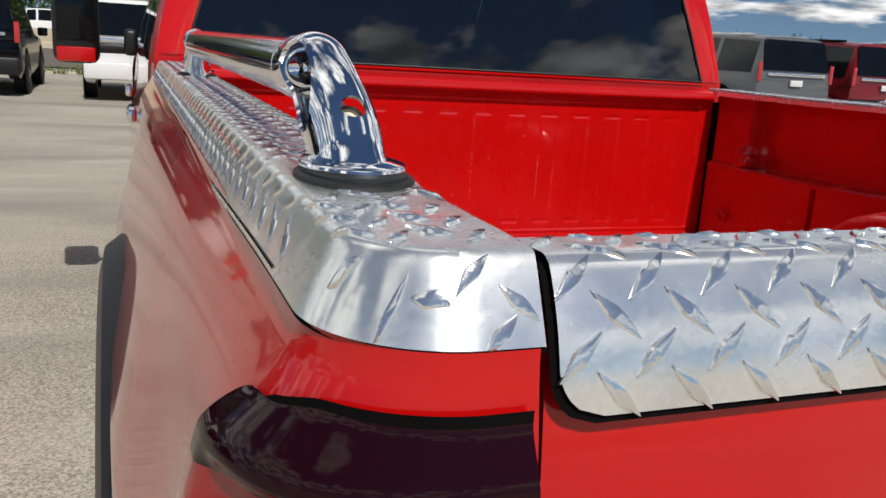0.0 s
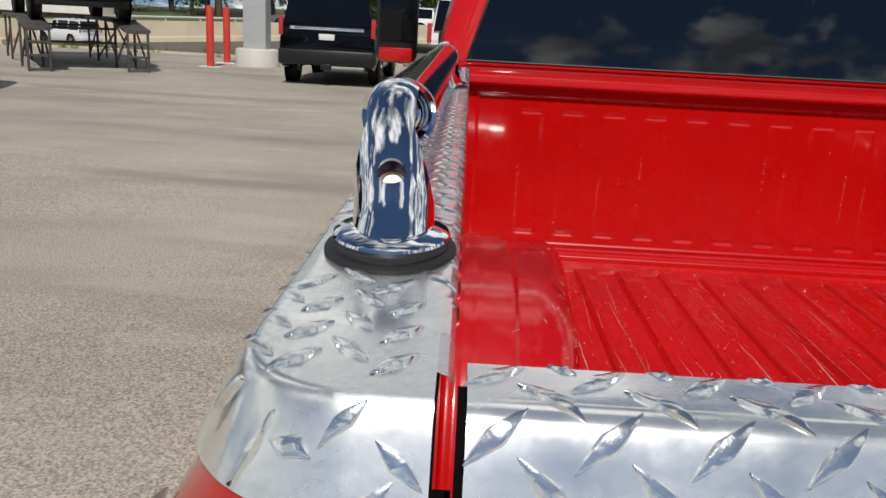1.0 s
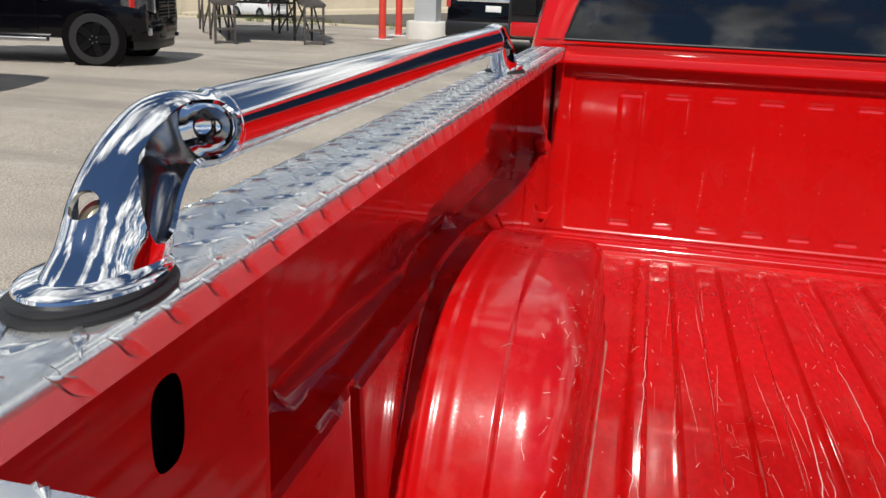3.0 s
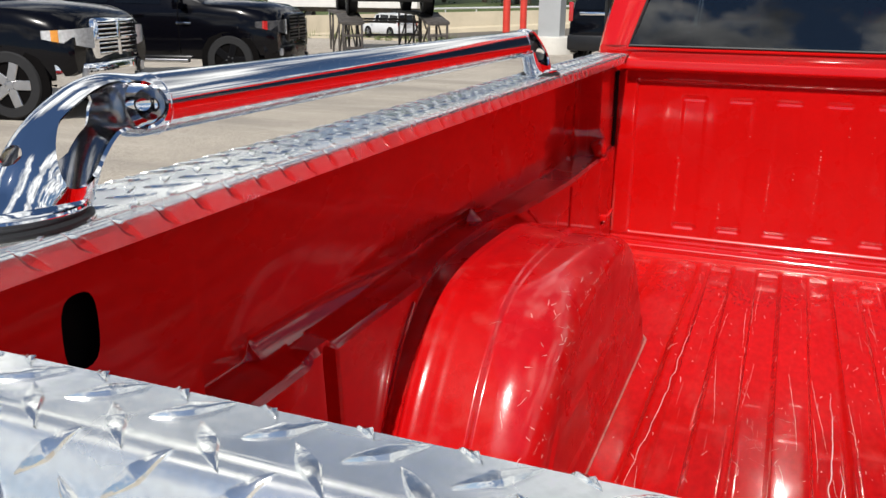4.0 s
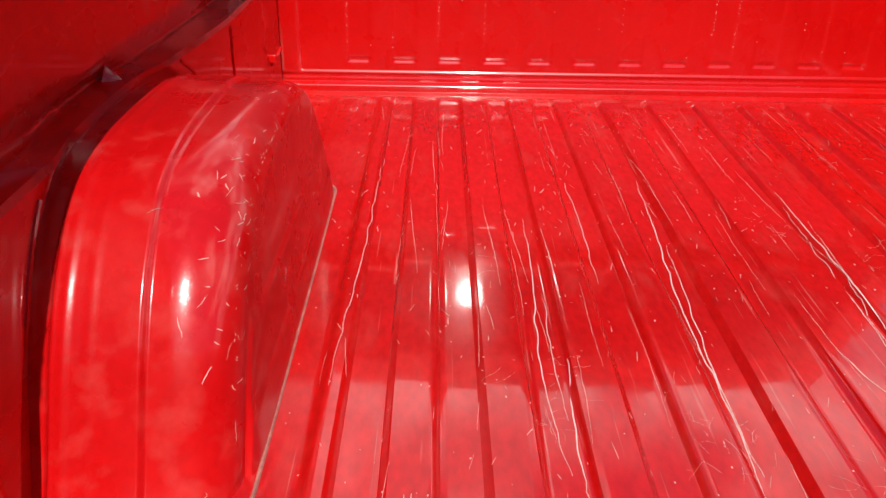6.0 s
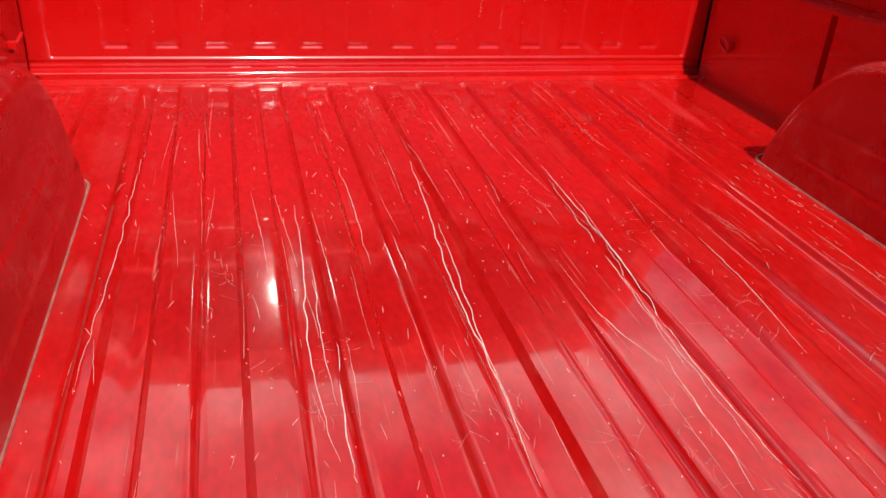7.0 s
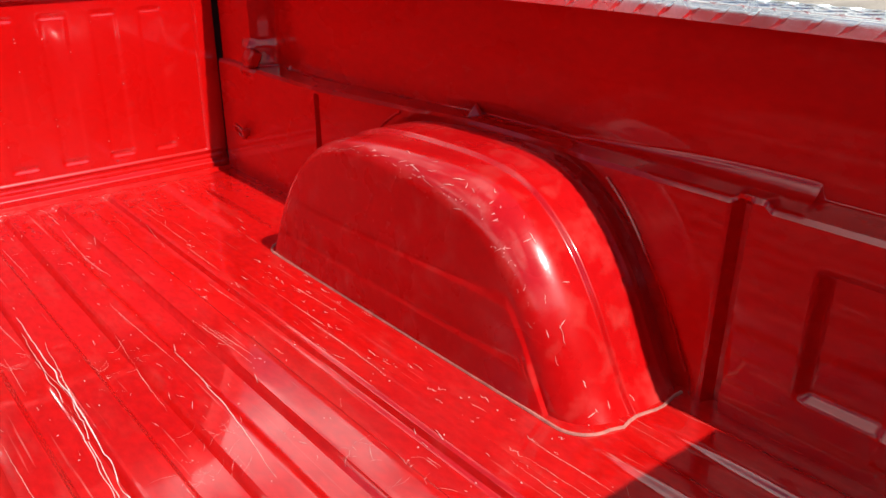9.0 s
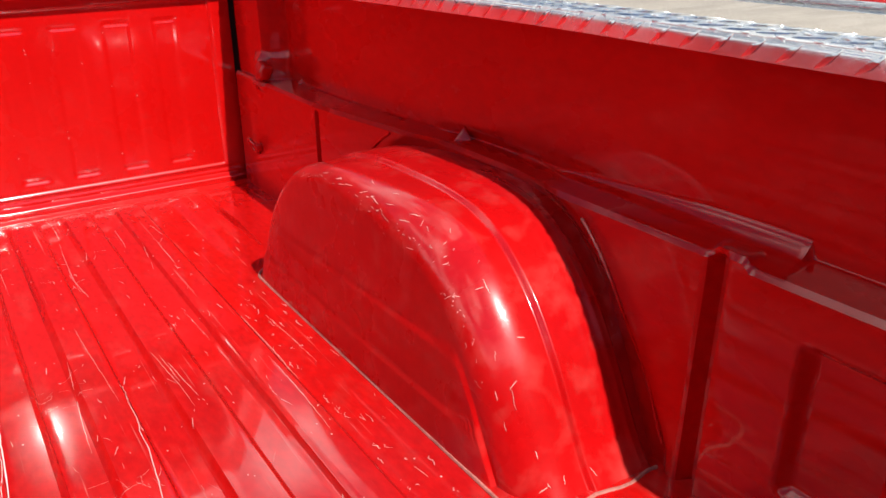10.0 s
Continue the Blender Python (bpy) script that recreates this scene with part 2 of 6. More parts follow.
GLASS = pane_glass("tinted_glass", (0.20, 0.24, 0.28), 1.72, 0.025)
CLEARGLASS = pane_glass("clear_glass", (0.90, 0.93, 0.93), 1.5, 0.02)
CARGLASS = material("dark_car_glass", (0.004, 0.005, 0.007), 0.03, spec=0.30, vary=0.2, scale=2.0)
BRASS = material("zinc_bolt", (0.62, 0.59, 0.50), 0.35, metal=1.0, vary=0.15, scale=200.0)
SEAM = material("seam_sealer", (0.46, 0.17, 0.14), 0.6, vary=0.25, scale=40.0, fine=0.2, fine_scale=300.0)
SCRATCH = material("bared_scratch", (0.76, 0.40, 0.35), 0.5, vary=0.4, scale=30.0)
PRIMER = material("bared_primer", (0.84, 0.60, 0.54), 0.45, vary=0.25, scale=60.0, spec=0.6)
CLOTH = material("grey_seat_cloth", (0.016, 0.016, 0.018), 0.9, vary=0.2, scale=30.0, bump=0.4, bump_scale=500.0)

# ---- building blocks ----


def part(name, bm, mat, parent=None, label="", smooth=True):
    """Links a bmesh as one mesh object under a thing or a part."""
    me = bpy.data.meshes.new(name)
    bmesh.ops.remove_doubles(bm, verts=bm.verts, dist=1e-5)
    bmesh.ops.recalc_face_normals(bm, faces=bm.faces)
    bm.to_mesh(me)
    bm.free()
    return placed(name, me, mat, parent, label, smooth)


def placed(name, me, mat, parent=None, label="", smooth=True):
    if mat and not me.materials:
        me.materials.append(mat)
    for p in me.polygons:
        p.use_smooth = smooth
    if smooth:
        me.set_sharp_from_angle(angle=radians(34))
    ob = new(name, me)
    if parent:
        ob.parent = parent
    if label:
        ob["label"] = label
    return ob


def thing(name, label, category, m=None, group="", kind=""):
    ob = new(name)
    ob.empty_display_size = 0.2
    if m:
        ob.matrix_basis = m
    return tagged(ob, label, category, group, kind)


def sheet(bm, us, vs, f):
    """A grid of quads over us x vs through the points f(u, v)."""
    rows = [[bm.verts.new(f(u, v)) for v in vs] for u in us]
    for a, b in zip(rows, rows[1:]):
        for i in range(len(vs) - 1):
            try:
                bm.faces.new((a[i], a[i + 1], b[i + 1], b[i]))
            except ValueError:
                pass
    return bm


def grid(us, vs, f):
    return sheet(bmesh.new(), us, vs, f)


def slab(us, vs, f, off):
    """A curved pane of some thickness: the grid f and its copy moved by off, closed round the rim."""
    bm, off = bmesh.new(), Vector(off)
    us, vs = list(us), list(vs)
    lay = [[[bm.verts.new(Vector(f(u, v)) + off * k) for v in vs] for u in us] for k in (0, 1)]
    for g in lay:
        for a, b in zip(g, g[1:]):
            for i in range(len(vs) - 1):
                bm.faces.new((a[i], a[i + 1], b[i + 1], b[i]))
    rims = [[g[0][j] for j in range(len(vs))] + [r[-1] for r in g[1:]] + g[-1][-2::-1] + [r[0] for r in g[-2:0:-1]] for g in lay]
    n = len(rims[0])
    for i in range(n):
        bm.faces.new((rims[0][i], rims[0][(i + 1) % n], rims[1][(i + 1) % n], rims[1][i]))
    return bm


def steps(a, b, n):
    return [a + (b - a) * i / n for i in range(n + 1)]


def block(bm, lo, hi, bevel=0.0, m=None, segments=2):
    """A box from corner lo to corner hi with rounded edges, added to bm."""
    made = bmesh.ops.create_cube(bm, size=1.0)["verts"]
    lo, hi = Vector(lo), Vector(hi)
    for v in made:
        v.co = Vector([(lo[i] + hi[i]) / 2 + v.co[i] * (hi[i] - lo[i]) for i in range(3)])
    if bevel:
        edges = {e for v in made for e in v.link_edges}
        got = bmesh.ops.bevel(bm, geom=list(edges), offset=bevel, segments=segments, affect="EDGES", profile=0.5)
        made = list({v for f in got["faces"] for v in f.verts} | {v for v in made if v.is_valid})
    if m:
        for v in made:
            v.co = m @ v.co
    return bm


def box(lo, hi, bevel=0.0, m=None, segments=2):
    return block(bmesh.new(), lo, hi, bevel, m, segments)


def lathe(profile, m=None, n=32, bm=None):
    """Turns (radius, height) pairs about z."""
    bm = bm or bmesh.new()
    m = m or Matrix()
    rings = []
    for r, h in profile:
        if r < 1e-6:
            rings.append([bm.verts.new(m @ Vector((0, 0, h)))])
        else:
            rings.append([bm.verts.new(m @ Vector((r * math.cos(2 * math.pi * i / n), r * math.sin(2 * math.pi * i / n), h))) for i in range(n)])
    for a, b in zip(rings, rings[1:]):
        for i in range(n):
            q = [a[i % len(a)], a[(i + 1) % len(a)], b[(i + 1) % len(b)], b[i % len(b)]]
            q = [v for k, v in enumerate(q) if v not in q[:k]]
            if len(q) > 2:
                bm.faces.new(q)
    return bm


def pipe(points, radius, n=10, bm=None, capped=True):
    """A round bar through the points."""
    bm = bm or bmesh.new()
    points = [Vector(p) for p in points]
    rings = []
    for i, p in enumerate(points):
        d = (points[min(i + 1, len(points) - 1)] - points[max(i - 1, 0)]).normalized()
        s = d.cross(Vector((0, 0, 1)))
        s = s.normalized() if s.length > 1e-4 else Vector((1, 0, 0))
        w = s.cross(d)
        rings.append([bm.verts.new(p + (s * math.cos(2 * math.pi * k / n) + w * math.sin(2 * math.pi * k / n)) * radius) for k in range(n)])
    for a, b in zip(rings, rings[1:]):
        for k in range(n):
            bm.faces.new((a[k], a[(k + 1) % n], b[(k + 1) % n], b[k]))
    if capped:
        bm.faces.new(rings[0])
        bm.faces.new(rings[-1][::-1])
    return bm


def smoothstep(a, b, x):
    t = min(max((x - a) / (b - a), 0.0), 1.0)
    return t * t * (3 - 2 * t)


def bumpy(x, a, b, soft):
    """1 between a and b, falling to 0 over soft on either side."""
    return smoothstep(a - soft, a + soft, x) * (1 - smoothstep(b - soft, b + soft, x))


def mirrored(bm):
    for v in bm.verts:
        v.co.x = -v.co.x
    return bm

# ---- the pickup: bed ----
FLOOR, RAIL = 0.92, 1.430
BULK, TAIL = 2.200, 0.214      # bulkhead and the tailgate's inner face
truck = thing("pickup_truck", "bright red pickup truck with an open, scratched cargo bed", "pickup truck")

PITCH = 0.1115


def rib(x):
    """Height of the pressed floor across the bed."""
    k = (x + 0.036 + PITCH / 2) % PITCH - PITCH / 2
    return 0.011 * (1 - smoothstep(0.024, 0.034, abs(k)))


def floor_z(x, y):
    ends = smoothstep(TAIL + 0.01, TAIL + 0.06, y) * (1 - 0.5 * smoothstep(BULK - 0.112, BULK - 0.100, y) - 0.5 * smoothstep(BULK - 0.070, BULK - 0.058, y))
    inner = 1 - smoothstep(0.585, 0.60, abs(x))
    front = bumpy(abs(x), 0.63, 0.70, 0.012) * smoothstep(1.70, 1.74, y) * (1 - smoothstep(BULK - 0.10, BULK - 0.055, y)) * 0.008
    rear = (bumpy(abs(x), 0.645, 0.685, 0.008) + bumpy(abs(x), 0.745, 0.800, 0.008)) * (1 - smoothstep(0.66, 0.70, y)) * smoothstep(TAIL + 0.01, TAIL + 0.06, y) * 0.008
    lip = 0.006 * bumpy(y, BULK - 0.040, BULK - 0.018, 0.006)
    return FLOOR - 0.006 + rib(x) * ends * inner + front + rear + lip


xs = sorted({round(v, 4) for v in steps(-0.86, 0.86, 344)})
ys = [TAIL + 0.005 * i for i in range(16)] + steps(TAIL + 0.09, BULK - 0.12, 24) + [BULK - 0.115 + 0.005 * i for i in range(24)]
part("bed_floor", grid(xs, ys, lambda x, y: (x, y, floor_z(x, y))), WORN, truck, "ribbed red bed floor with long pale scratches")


def bulk_y(x, z):
    """The bulkhead's pressed face: shallow upright flutes between two rows of dimples."""
    k = (x - 0.020 + PITCH / 2) % PITCH - PITCH / 2
    flute = (0.0012 * bumpy(z, 0.988, 1.325, 0.006) + 0.0033 * (bumpy(z, 0.984, 0.994, 0.004) + 0.5 * bumpy(z, 1.320, 1.329, 0.004))) * (1 - smoothstep(0.024, 0.032, abs(k))) * bumpy(abs(x), -1, 0.71, 0.01)
    frame_line = 0.004 * bumpy(z, 0.962, 1.366, 0.003) * bumpy(abs(x), -1, 0.795, 0.003)
    fold = 0.011 * (1 - smoothstep(0.926, 0.938, z)) - 0.003 * bumpy(z, 0.946, 0.954, 0.004)
    return BULK - fold + frame_line + flute


part("bulkhead", grid(steps(-0.844, 0.844, 422), steps(FLOOR - 0.01, 1.392, 160), lambda x, z: (x, bulk_y(x, z), z)), BULKPAINT, truck, "red bulkhead with shallow pressed flutes")
HEAD = [(2.196, 1.372), (2.196, 1.388), (2.172, 1.390), (2.165, 1.396), (2.165, 1.408), (2.168, 1.416), (2.176, 1.420), (2.205, 1.426), (2.232, 1.432), (2.238, 1.428), (2.238, 1.38)]
part("bulkhead_header", grid([-0.822, -0.8, 0.8, 0.822], range(len(HEAD)), lambda x, i: (x, *HEAD[i])), PAINT, truck)
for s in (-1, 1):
    # solid black box in the corner, with the gap's shade as its colour
    part("corner_gap_shade", box((min(s * 0.845, s * 0.862), 2.170, 0.925), (max(s * 0.845, s * 0.862), 2.235, 1.385)), DARK, truck, "black filler for the shaded gap beside the bulkhead")


# wheelhouses: an arch with a rounded inner shoulder
def arch(u):
    """Outline of the wheelhouse seen from the side, from the rear foot to the front foot."""
    pts = [(0.735, 0.905), (0.768, 0.950), (0.822, 1.052), (0.880, 1.130), (0.955, 1.185), (1.045, 1.205), (1.165, 1.207), (1.285, 1.201), (1.385, 1.178), (1.465, 1.130), (1.535, 1.055), (1.588, 0.960), (1.606, 0.905)]
    t = u * (len(pts) - 1)
    i = min(max(int(t), 0), len(pts) - 2)
    f = t - i
    p = [Vector(pts[min(max(i + k, 0), len(pts) - 1)]) for k in (-1, 0, 1, 2)]
    return 0.5 * (2 * p[1] + (p[2] - p[0]) * f + (2 * p[0] - 5 * p[1] + 4 * p[2] - p[3]) * f * f + (3 * p[1] - p[0] - 3 * p[2] + p[3]) * f ** 3)


def arch_normal(u):
    d = arch(min(u + 0.01, 1)) - arch(max(u - 0.01, 0))
    return Vector((-d.y, d.x)).normalized()


def arch_height(y):
    """Height of the wheelhouse's outline at y, 0 beyond its feet."""
    if y < 0.74 or y > 1.60:
        return 0.0
    k = (y - 1.165) / 0.435
    return 0.90 + 0.315 * (1 - abs(k) ** 2.9)


def shelf_edges(y):
    """Heights of the pressed shelf along the bed: its front lip, its back, and the top of the slope behind it."""
    lip_z0 = 1.207 - 0.014 * smoothstep(1.25, 1.80, y) + 0.0085 * bumpy(y, 0.658, 0.704, 0.006)
    back_z = 1.209 - 0.014 * smoothstep(1.25, 1.80, y) + 0.008 * (1 - smoothstep(0.72, 1.12, y))
    back_z = max(back_z, lip_z0 + 0.0015)
    ridge = bumpy(y, 0.618, 1.118, 0.004) * (1 - 0.85 * smoothstep(0.66, 1.12, y))
    return lip_z0, back_z, back_z + 0.003 + 0.021 * ridge


def side_row(y, z):
    """Bends the mesh's rows so that they follow the shelf's edges."""
    front, back_z, upper_edge = shelf_edges(y)
    knots = [(0.0, 0.0), (1.150, 1.150), (1.1935, front - 0.0065), (1.200, front), (1.216, back_z), (1.240, upper_edge), (1.290, 1.290), (2.0, 2.0)]
    for (a, p), (b, q) in zip(knots, knots[1:]):
        if z <= b:
            return p + (q - p) * (z - a) / (b - a)


def side_x(y, z):
    """Distance of the bed's inner side wall from the middle, with its shelf, grooves and recesses."""
    top = 0.905 - 0.072 * (1 - smoothstep(0.462, 0.492, y)) - 0.057 * smoothstep(1.985, 2.01, y)
    low = 0.838 + 0.016 * (1 - smoothstep(1.2, 1.7, y)) * min(max((z - 0.92) / 0.28, 0), 1) * smoothstep(0.470, 0.480, y)
    front, back_z, upper_edge = shelf_edges(y)
    deep = top - low
    slope_in = 0.003 + 0.015 * bumpy(y, 0.618, 1.118, 0.004) * (1 - 0.6 * smoothstep(0.70, 1.12, y))
    if z < front - 0.0065:
        x = low
    elif z < front:
        x = low + min(0.0055, deep * 0.4) * (z - front + 0.0065) / 0.0065
    elif z < back_z:
        x = low + min(0.0055, deep * 0.4) + max(deep - 0.0055 - slope_in, 0) * (z - front) / (back_z - front)
    else:
        k = min((z - back_z) / (upper_edge - back_z), 1)
        x = top - max(min(slope_in, deep - 0.0055), 0) * (1 - k) ** 1.7
    boss = bumpy(y, 1.985, 2.045, 0.012) * bumpy(z, 1.180, 1.250, 0.012) * 0.012
    groove = bumpy(y, 0.684, 0.704, 0.006) * bumpy(z, 0.88, 1.206, 0.010) * 0.022
    slot = bumpy(y, 1.692, 1.709, 0.002) * bumpy(z, 0.96, 1.178, 0.004) * 0.030
    pocket = bumpy(y, 0.30, 0.575, 0.010) * bumpy(z, 0.985, 1.150, 0.008) * 0.013
    well = 0.014 * smoothstep(-0.006, 0.024, arch_height(1.165 + (y - 1.165) * 0.955) + 0.012 - z) * bumpy(y, 0.73, 1.60, 0.01)
    return x - boss + groove + slot + pocket + well


yl = sorted(set(steps(TAIL, 0.82, 146) + steps(0.82, 1.24, 42) + steps(1.24, 1.32, 26) + steps(1.32, 1.67, 30) + steps(1.67, 1.73, 30) + steps(1.73, 1.97, 24) + steps(1.97, 2.178, 42)))
zl = steps(FLOOR - 0.012, 1.1900, 68) + [1.1935, 1.1968, 1.200] + steps(1.200, 1.216, 5)[1:] + steps(1.216, 1.240, 8)[1:] + steps(1.240, 1.418, 45)[1:]
OVAL = (0.349, 1.361)
for s in (-1, 1):
    bm = bmesh.new()

    def side_at(y, z, s=s):
        z = side_row(y, z)
        return (s * side_x(y, z), y, z)

    sheet(bm, yl, zl, side_at)
    gone = [f for f in bm.faces if abs((f.calc_center_median().y - OVAL[0]) / 0.0150) ** 3 + abs((f.calc_center_median().z - OVAL[1]) / 0.0255) ** 3 < 1]
    bmesh.ops.delete(bm, geom=gone, context="FACES")
    edge = [v for v in bm.verts if v.is_boundary and abs(v.co.y - OVAL[0]) < 0.03 and abs(v.co.z - OVAL[1]) < 0.04]
    for v in edge:
        dy, dz = v.co.y - OVAL[0], v.co.z - OVAL[1]
        k = (abs(dy / 0.0150) ** 3 + abs(dz / 0.0255) ** 3) ** (1 / 3)
        v.co.y, v.co.z = OVAL[0] + dy / k, OVAL[1] + dz / k
    wall = part("bed_side", bm, BED, truck, "red inner bed side with a pressed shelf")
    sw = (0.838, 0.872) if s > 0 else (-0.872, -0.838)
    part("stake_pocket", box((sw[0] + 0.008 * s, 0.30, 1.30), (sw[1] + 0.008 * s, 0.47, 1.41)), DARK, wall)
    part("rail_flange", grid(yl[::3] + [yl[-1]], (0, 1, 2), lambda y, i, s=s: (s * (side_x(y, 1.41) + (0.004, -0.5 * (side_x(y, 1.41) - 0.834), 0.834 - side_x(y, 1.41))[i]), y, 1.4205)), PAINT, wall, "red folded top flange of the bed side")
    # pressed gussets on the shelf, and a bracket in its front corner
    for y0, w, up, out in ((1.262, 0.022, 0.024, 0.026), (1.925, 0.012, 0.014, 0.016)):
        z0 = shelf_edges(y0)[1] - 0.002
        bm = bmesh.new()
        tip, a, b, c = [bm.verts.new((s * x, y, z)) for x, y, z in ((0.904, y0 - 0.2 * w, z0 + up), (0.906 - out, y0 - 0.1 * w, z0 - 0.002), (0.9065, y0 - w, z0), (0.9065, y0 + w * 0.7, z0 + 0.002))]
        for f in ((tip, a, b), (tip, c, a), (a, c, b), (tip, b, c)):
            bm.faces.new(f)
        bmesh.ops.bevel(bm, geom=list(bm.edges), offset=0.0022, segments=2, affect="EDGES", profile=0.5)
        part("gusset", bm, BED, wall)
    part("corner_bracket", box((-0.016, -0.022, -0.018), (0.016, 0.022, 0.020), 0.009, pose(s * 0.846, 2.005, 1.218, 14, s * 24, 0), 3), BED, wall)
    # sealed edge of the wheel opening
    rim_line = []
    for a in steps(0.06, 0.94, 44):
        p, n = arch(a), arch_normal(a)
        q = p + n * (0.014 + 0.016 * (1 - abs(2 * a - 1)))
        if q.y < 1.196:
            rim_line.append((s * (side_x(q.x, q.y) - 0.0008), q.x, q.y))
    for run in ([p for p in rim_line if p[1] < 1.1], [p for p in rim_line if p[1] > 1.25]):
        if len(run) > 2:
            part("seam_edge", pipe(run, 0.0028, 6), BED, wall)
    # tie-down ring low in the front corner
    ring = bmesh.new()
    pipe([(s * (0.826 - 0.010 * math.sin(a)), 2.067 + 0.019 * math.cos(a), 1.030 + 0.019 * math.sin(a)) for a in steps(0, 2 * math.pi, 20)], 0.0042, 8, ring, False)
    block(ring, (min(s * 0.822, s * 0.842), 2.038, 1.022), (max(s * 0.822, s * 0.842), 2.052, 1.040), 0.003)
    part("tie_down_ring", ring, PAINT, wall)


def house_drop(x):
    """Depth of the pressed creases that run over the wheelhouse: an outer flange, two beads and a step."""
    return 0.010 * smoothstep(0.832, 0.842, x) - 0.0013 * bumpy(x, 0.817, 0.825, 0.005) - 0.0006 * bumpy(x, 0.793, 0.800, 0.006) + 0.006 * (1 - smoothstep(0.740, 0.7475, x))


def wheelhouse_at(u, w):
    """w runs from the outer edge over the top and round the shoulder to the inner face."""
    R = 0.066 - 0.034 * smoothstep(0.36, 0.60, u)
    deep = R * 0.82
    flat_end = 0.60
    p, n = arch(u), arch_normal(u)
    if w <= flat_end:
        x = 0.882 + (0.655 + R - 0.882) * w / flat_end
        drop = house_drop(x)
    else:
        a = (w - flat_end) / (1 - flat_end) * math.pi / 2
        x = 0.655 + R - R * math.sin(a)
        drop = house_drop(x) + deep * (1 - math.cos(a))
    return (x, p.x - n.x * drop, p.y - n.y * drop)


for s in (-1, 1):
    us = steps(0, 1, 84)
    ws = steps(0, 0.60, 110) + steps(0.615, 1, 25)
    bm = bmesh.new()
    sheet(bm, us, ws, wheelhouse_at)

    def face_at(u, k):
        p = Vector(wheelhouse_at(u, 1.0))
        q = p.lerp(Vector((0.650, p.y + (1.19 - p.y) * 0.02, 0.905)), k)
        crease = (0.0035 * (1 - smoothstep(1.044, 1.049, q.z + 0.02 * (q.y - 1.19))) + 0.003 * (1 - smoothstep(0.968, 0.973, q.z))) * smoothstep(0.0, 0.12, k)
        return (q.x - crease - 0.004 * k, q.y, q.z)

    sheet(bm, us, steps(0, 1, 56), face_at)
    if s < 0:
        mirrored(bm)
    house = part("wheelhouse", bm, HOUSE, truck, "rounded red wheelhouse with scuffed paint")
    # sealer bead round its foot
    foot = [(0.6405, y) for y in steps(0.79, 1.56, 30)]
    rear = [(0.6405 + 0.05 * (1 - math.cos(a)), 0.79 - 0.05 * math.sin(a)) for a in steps(0, math.pi / 2, 8)] + [(x, 0.735 + 0.004 * math.sin(x * 70)) for x in steps(0.71, 0.84, 8)]
    front = [(0.6405 + 0.045 * (1 - math.cos(a)), 1.56 + 0.045 * math.sin(a)) for a in steps(0, math.pi / 2, 8)] + [(x, 1.606) for x in steps(0.70, 0.84, 6)]
    run = [(s * x, y, floor_z(x, y) + 0.001) for x, y in rear[::-1] + foot + front]
    part("sealer_bead", pipe(run, 0.0026, 6), SEAM, house, "pale uneven seam sealer")

# tailgate: a hollow panel with rounded top
GATE_SECTION = [(0.210, 0.86), (0.210, 1.408), (0.205, 1.414), (0.178, 1.414), (0.170, 1.406), (0.162, 1.388), (0.155, 1.362), (0.1515, 1.33), (0.150, 1.20), (0.153, 0.98), (0.158, 0.86)]
bm = grid([-0.8225, -0.816, 0.816, 0.8225], range(len(GATE_SECTION)), lambda x, i: (x, *GATE_SECTION[i]))
for x in (-0.8225, 0.8225):
    bm.faces.new([bm.verts.new((x, *p)) for p in GATE_SECTION])
part("tailgate", bm, PAINT, truck, "plain red tailgate, shut")

# ---- outer bed sides ----
SKIN = [(-0.0025, 1.393), (-0.0015, 1.386), (0.004, 1.375), (0.015, 1.357), (0.027, 1.332), (0.036, 1.292), (0.041, 1.235), (0.043, 1.120), (0.041, 0.98), (0.038, 0.88), (0.032, 0.74), (0.020, 0.62)]
EDGE_X, REAR_Y, CORNER = 0.922, 0.142, 0.066


def plan(d):
    """A place on the bed's outer plan line and the way outwards, d metres from the bulkhead backwards."""
    straight = 2.235 - (REAR_Y + CORNER)
    if d < straight:
        return Vector((EDGE_X, 2.235 - d)), Vector((1, 0))
    a = (d - straight) / CORNER
    if a < math.pi / 2:
        o = Vector((math.cos(a), -math.sin(a)))
        return Vector((EDGE_X - CORNER, REAR_Y + CORNER)) + o * CORNER, o
    return Vector((EDGE_X - CORNER - (d - straight - CORNER * math.pi / 2), REAR_Y)), Vector((0, -1))


WHEEL = (1.19, 0.60)
STRAIGHT = 2.235 - (REAR_Y + CORNER)
END = STRAIGHT + CORNER * math.pi / 2 + (EDGE_X - CORNER - 0.833)


def skin_at(d, i, s):
    p, o = plan(d)
    off, z = SKIN[i]
    k = 1.0 - 0.72 * smoothstep(STRAIGHT - 0.02, STRAIGHT + CORNER * 1.4, d)
    arch_swell = 0.048 * (1 - smoothstep(0.50, 0.92, abs(p.y - WHEEL[0]))) * (1 - smoothstep(1.08, 1.34, z))
    q = p + o * (off * k + arch_swell)
    return (s * q.x, q.y, z)


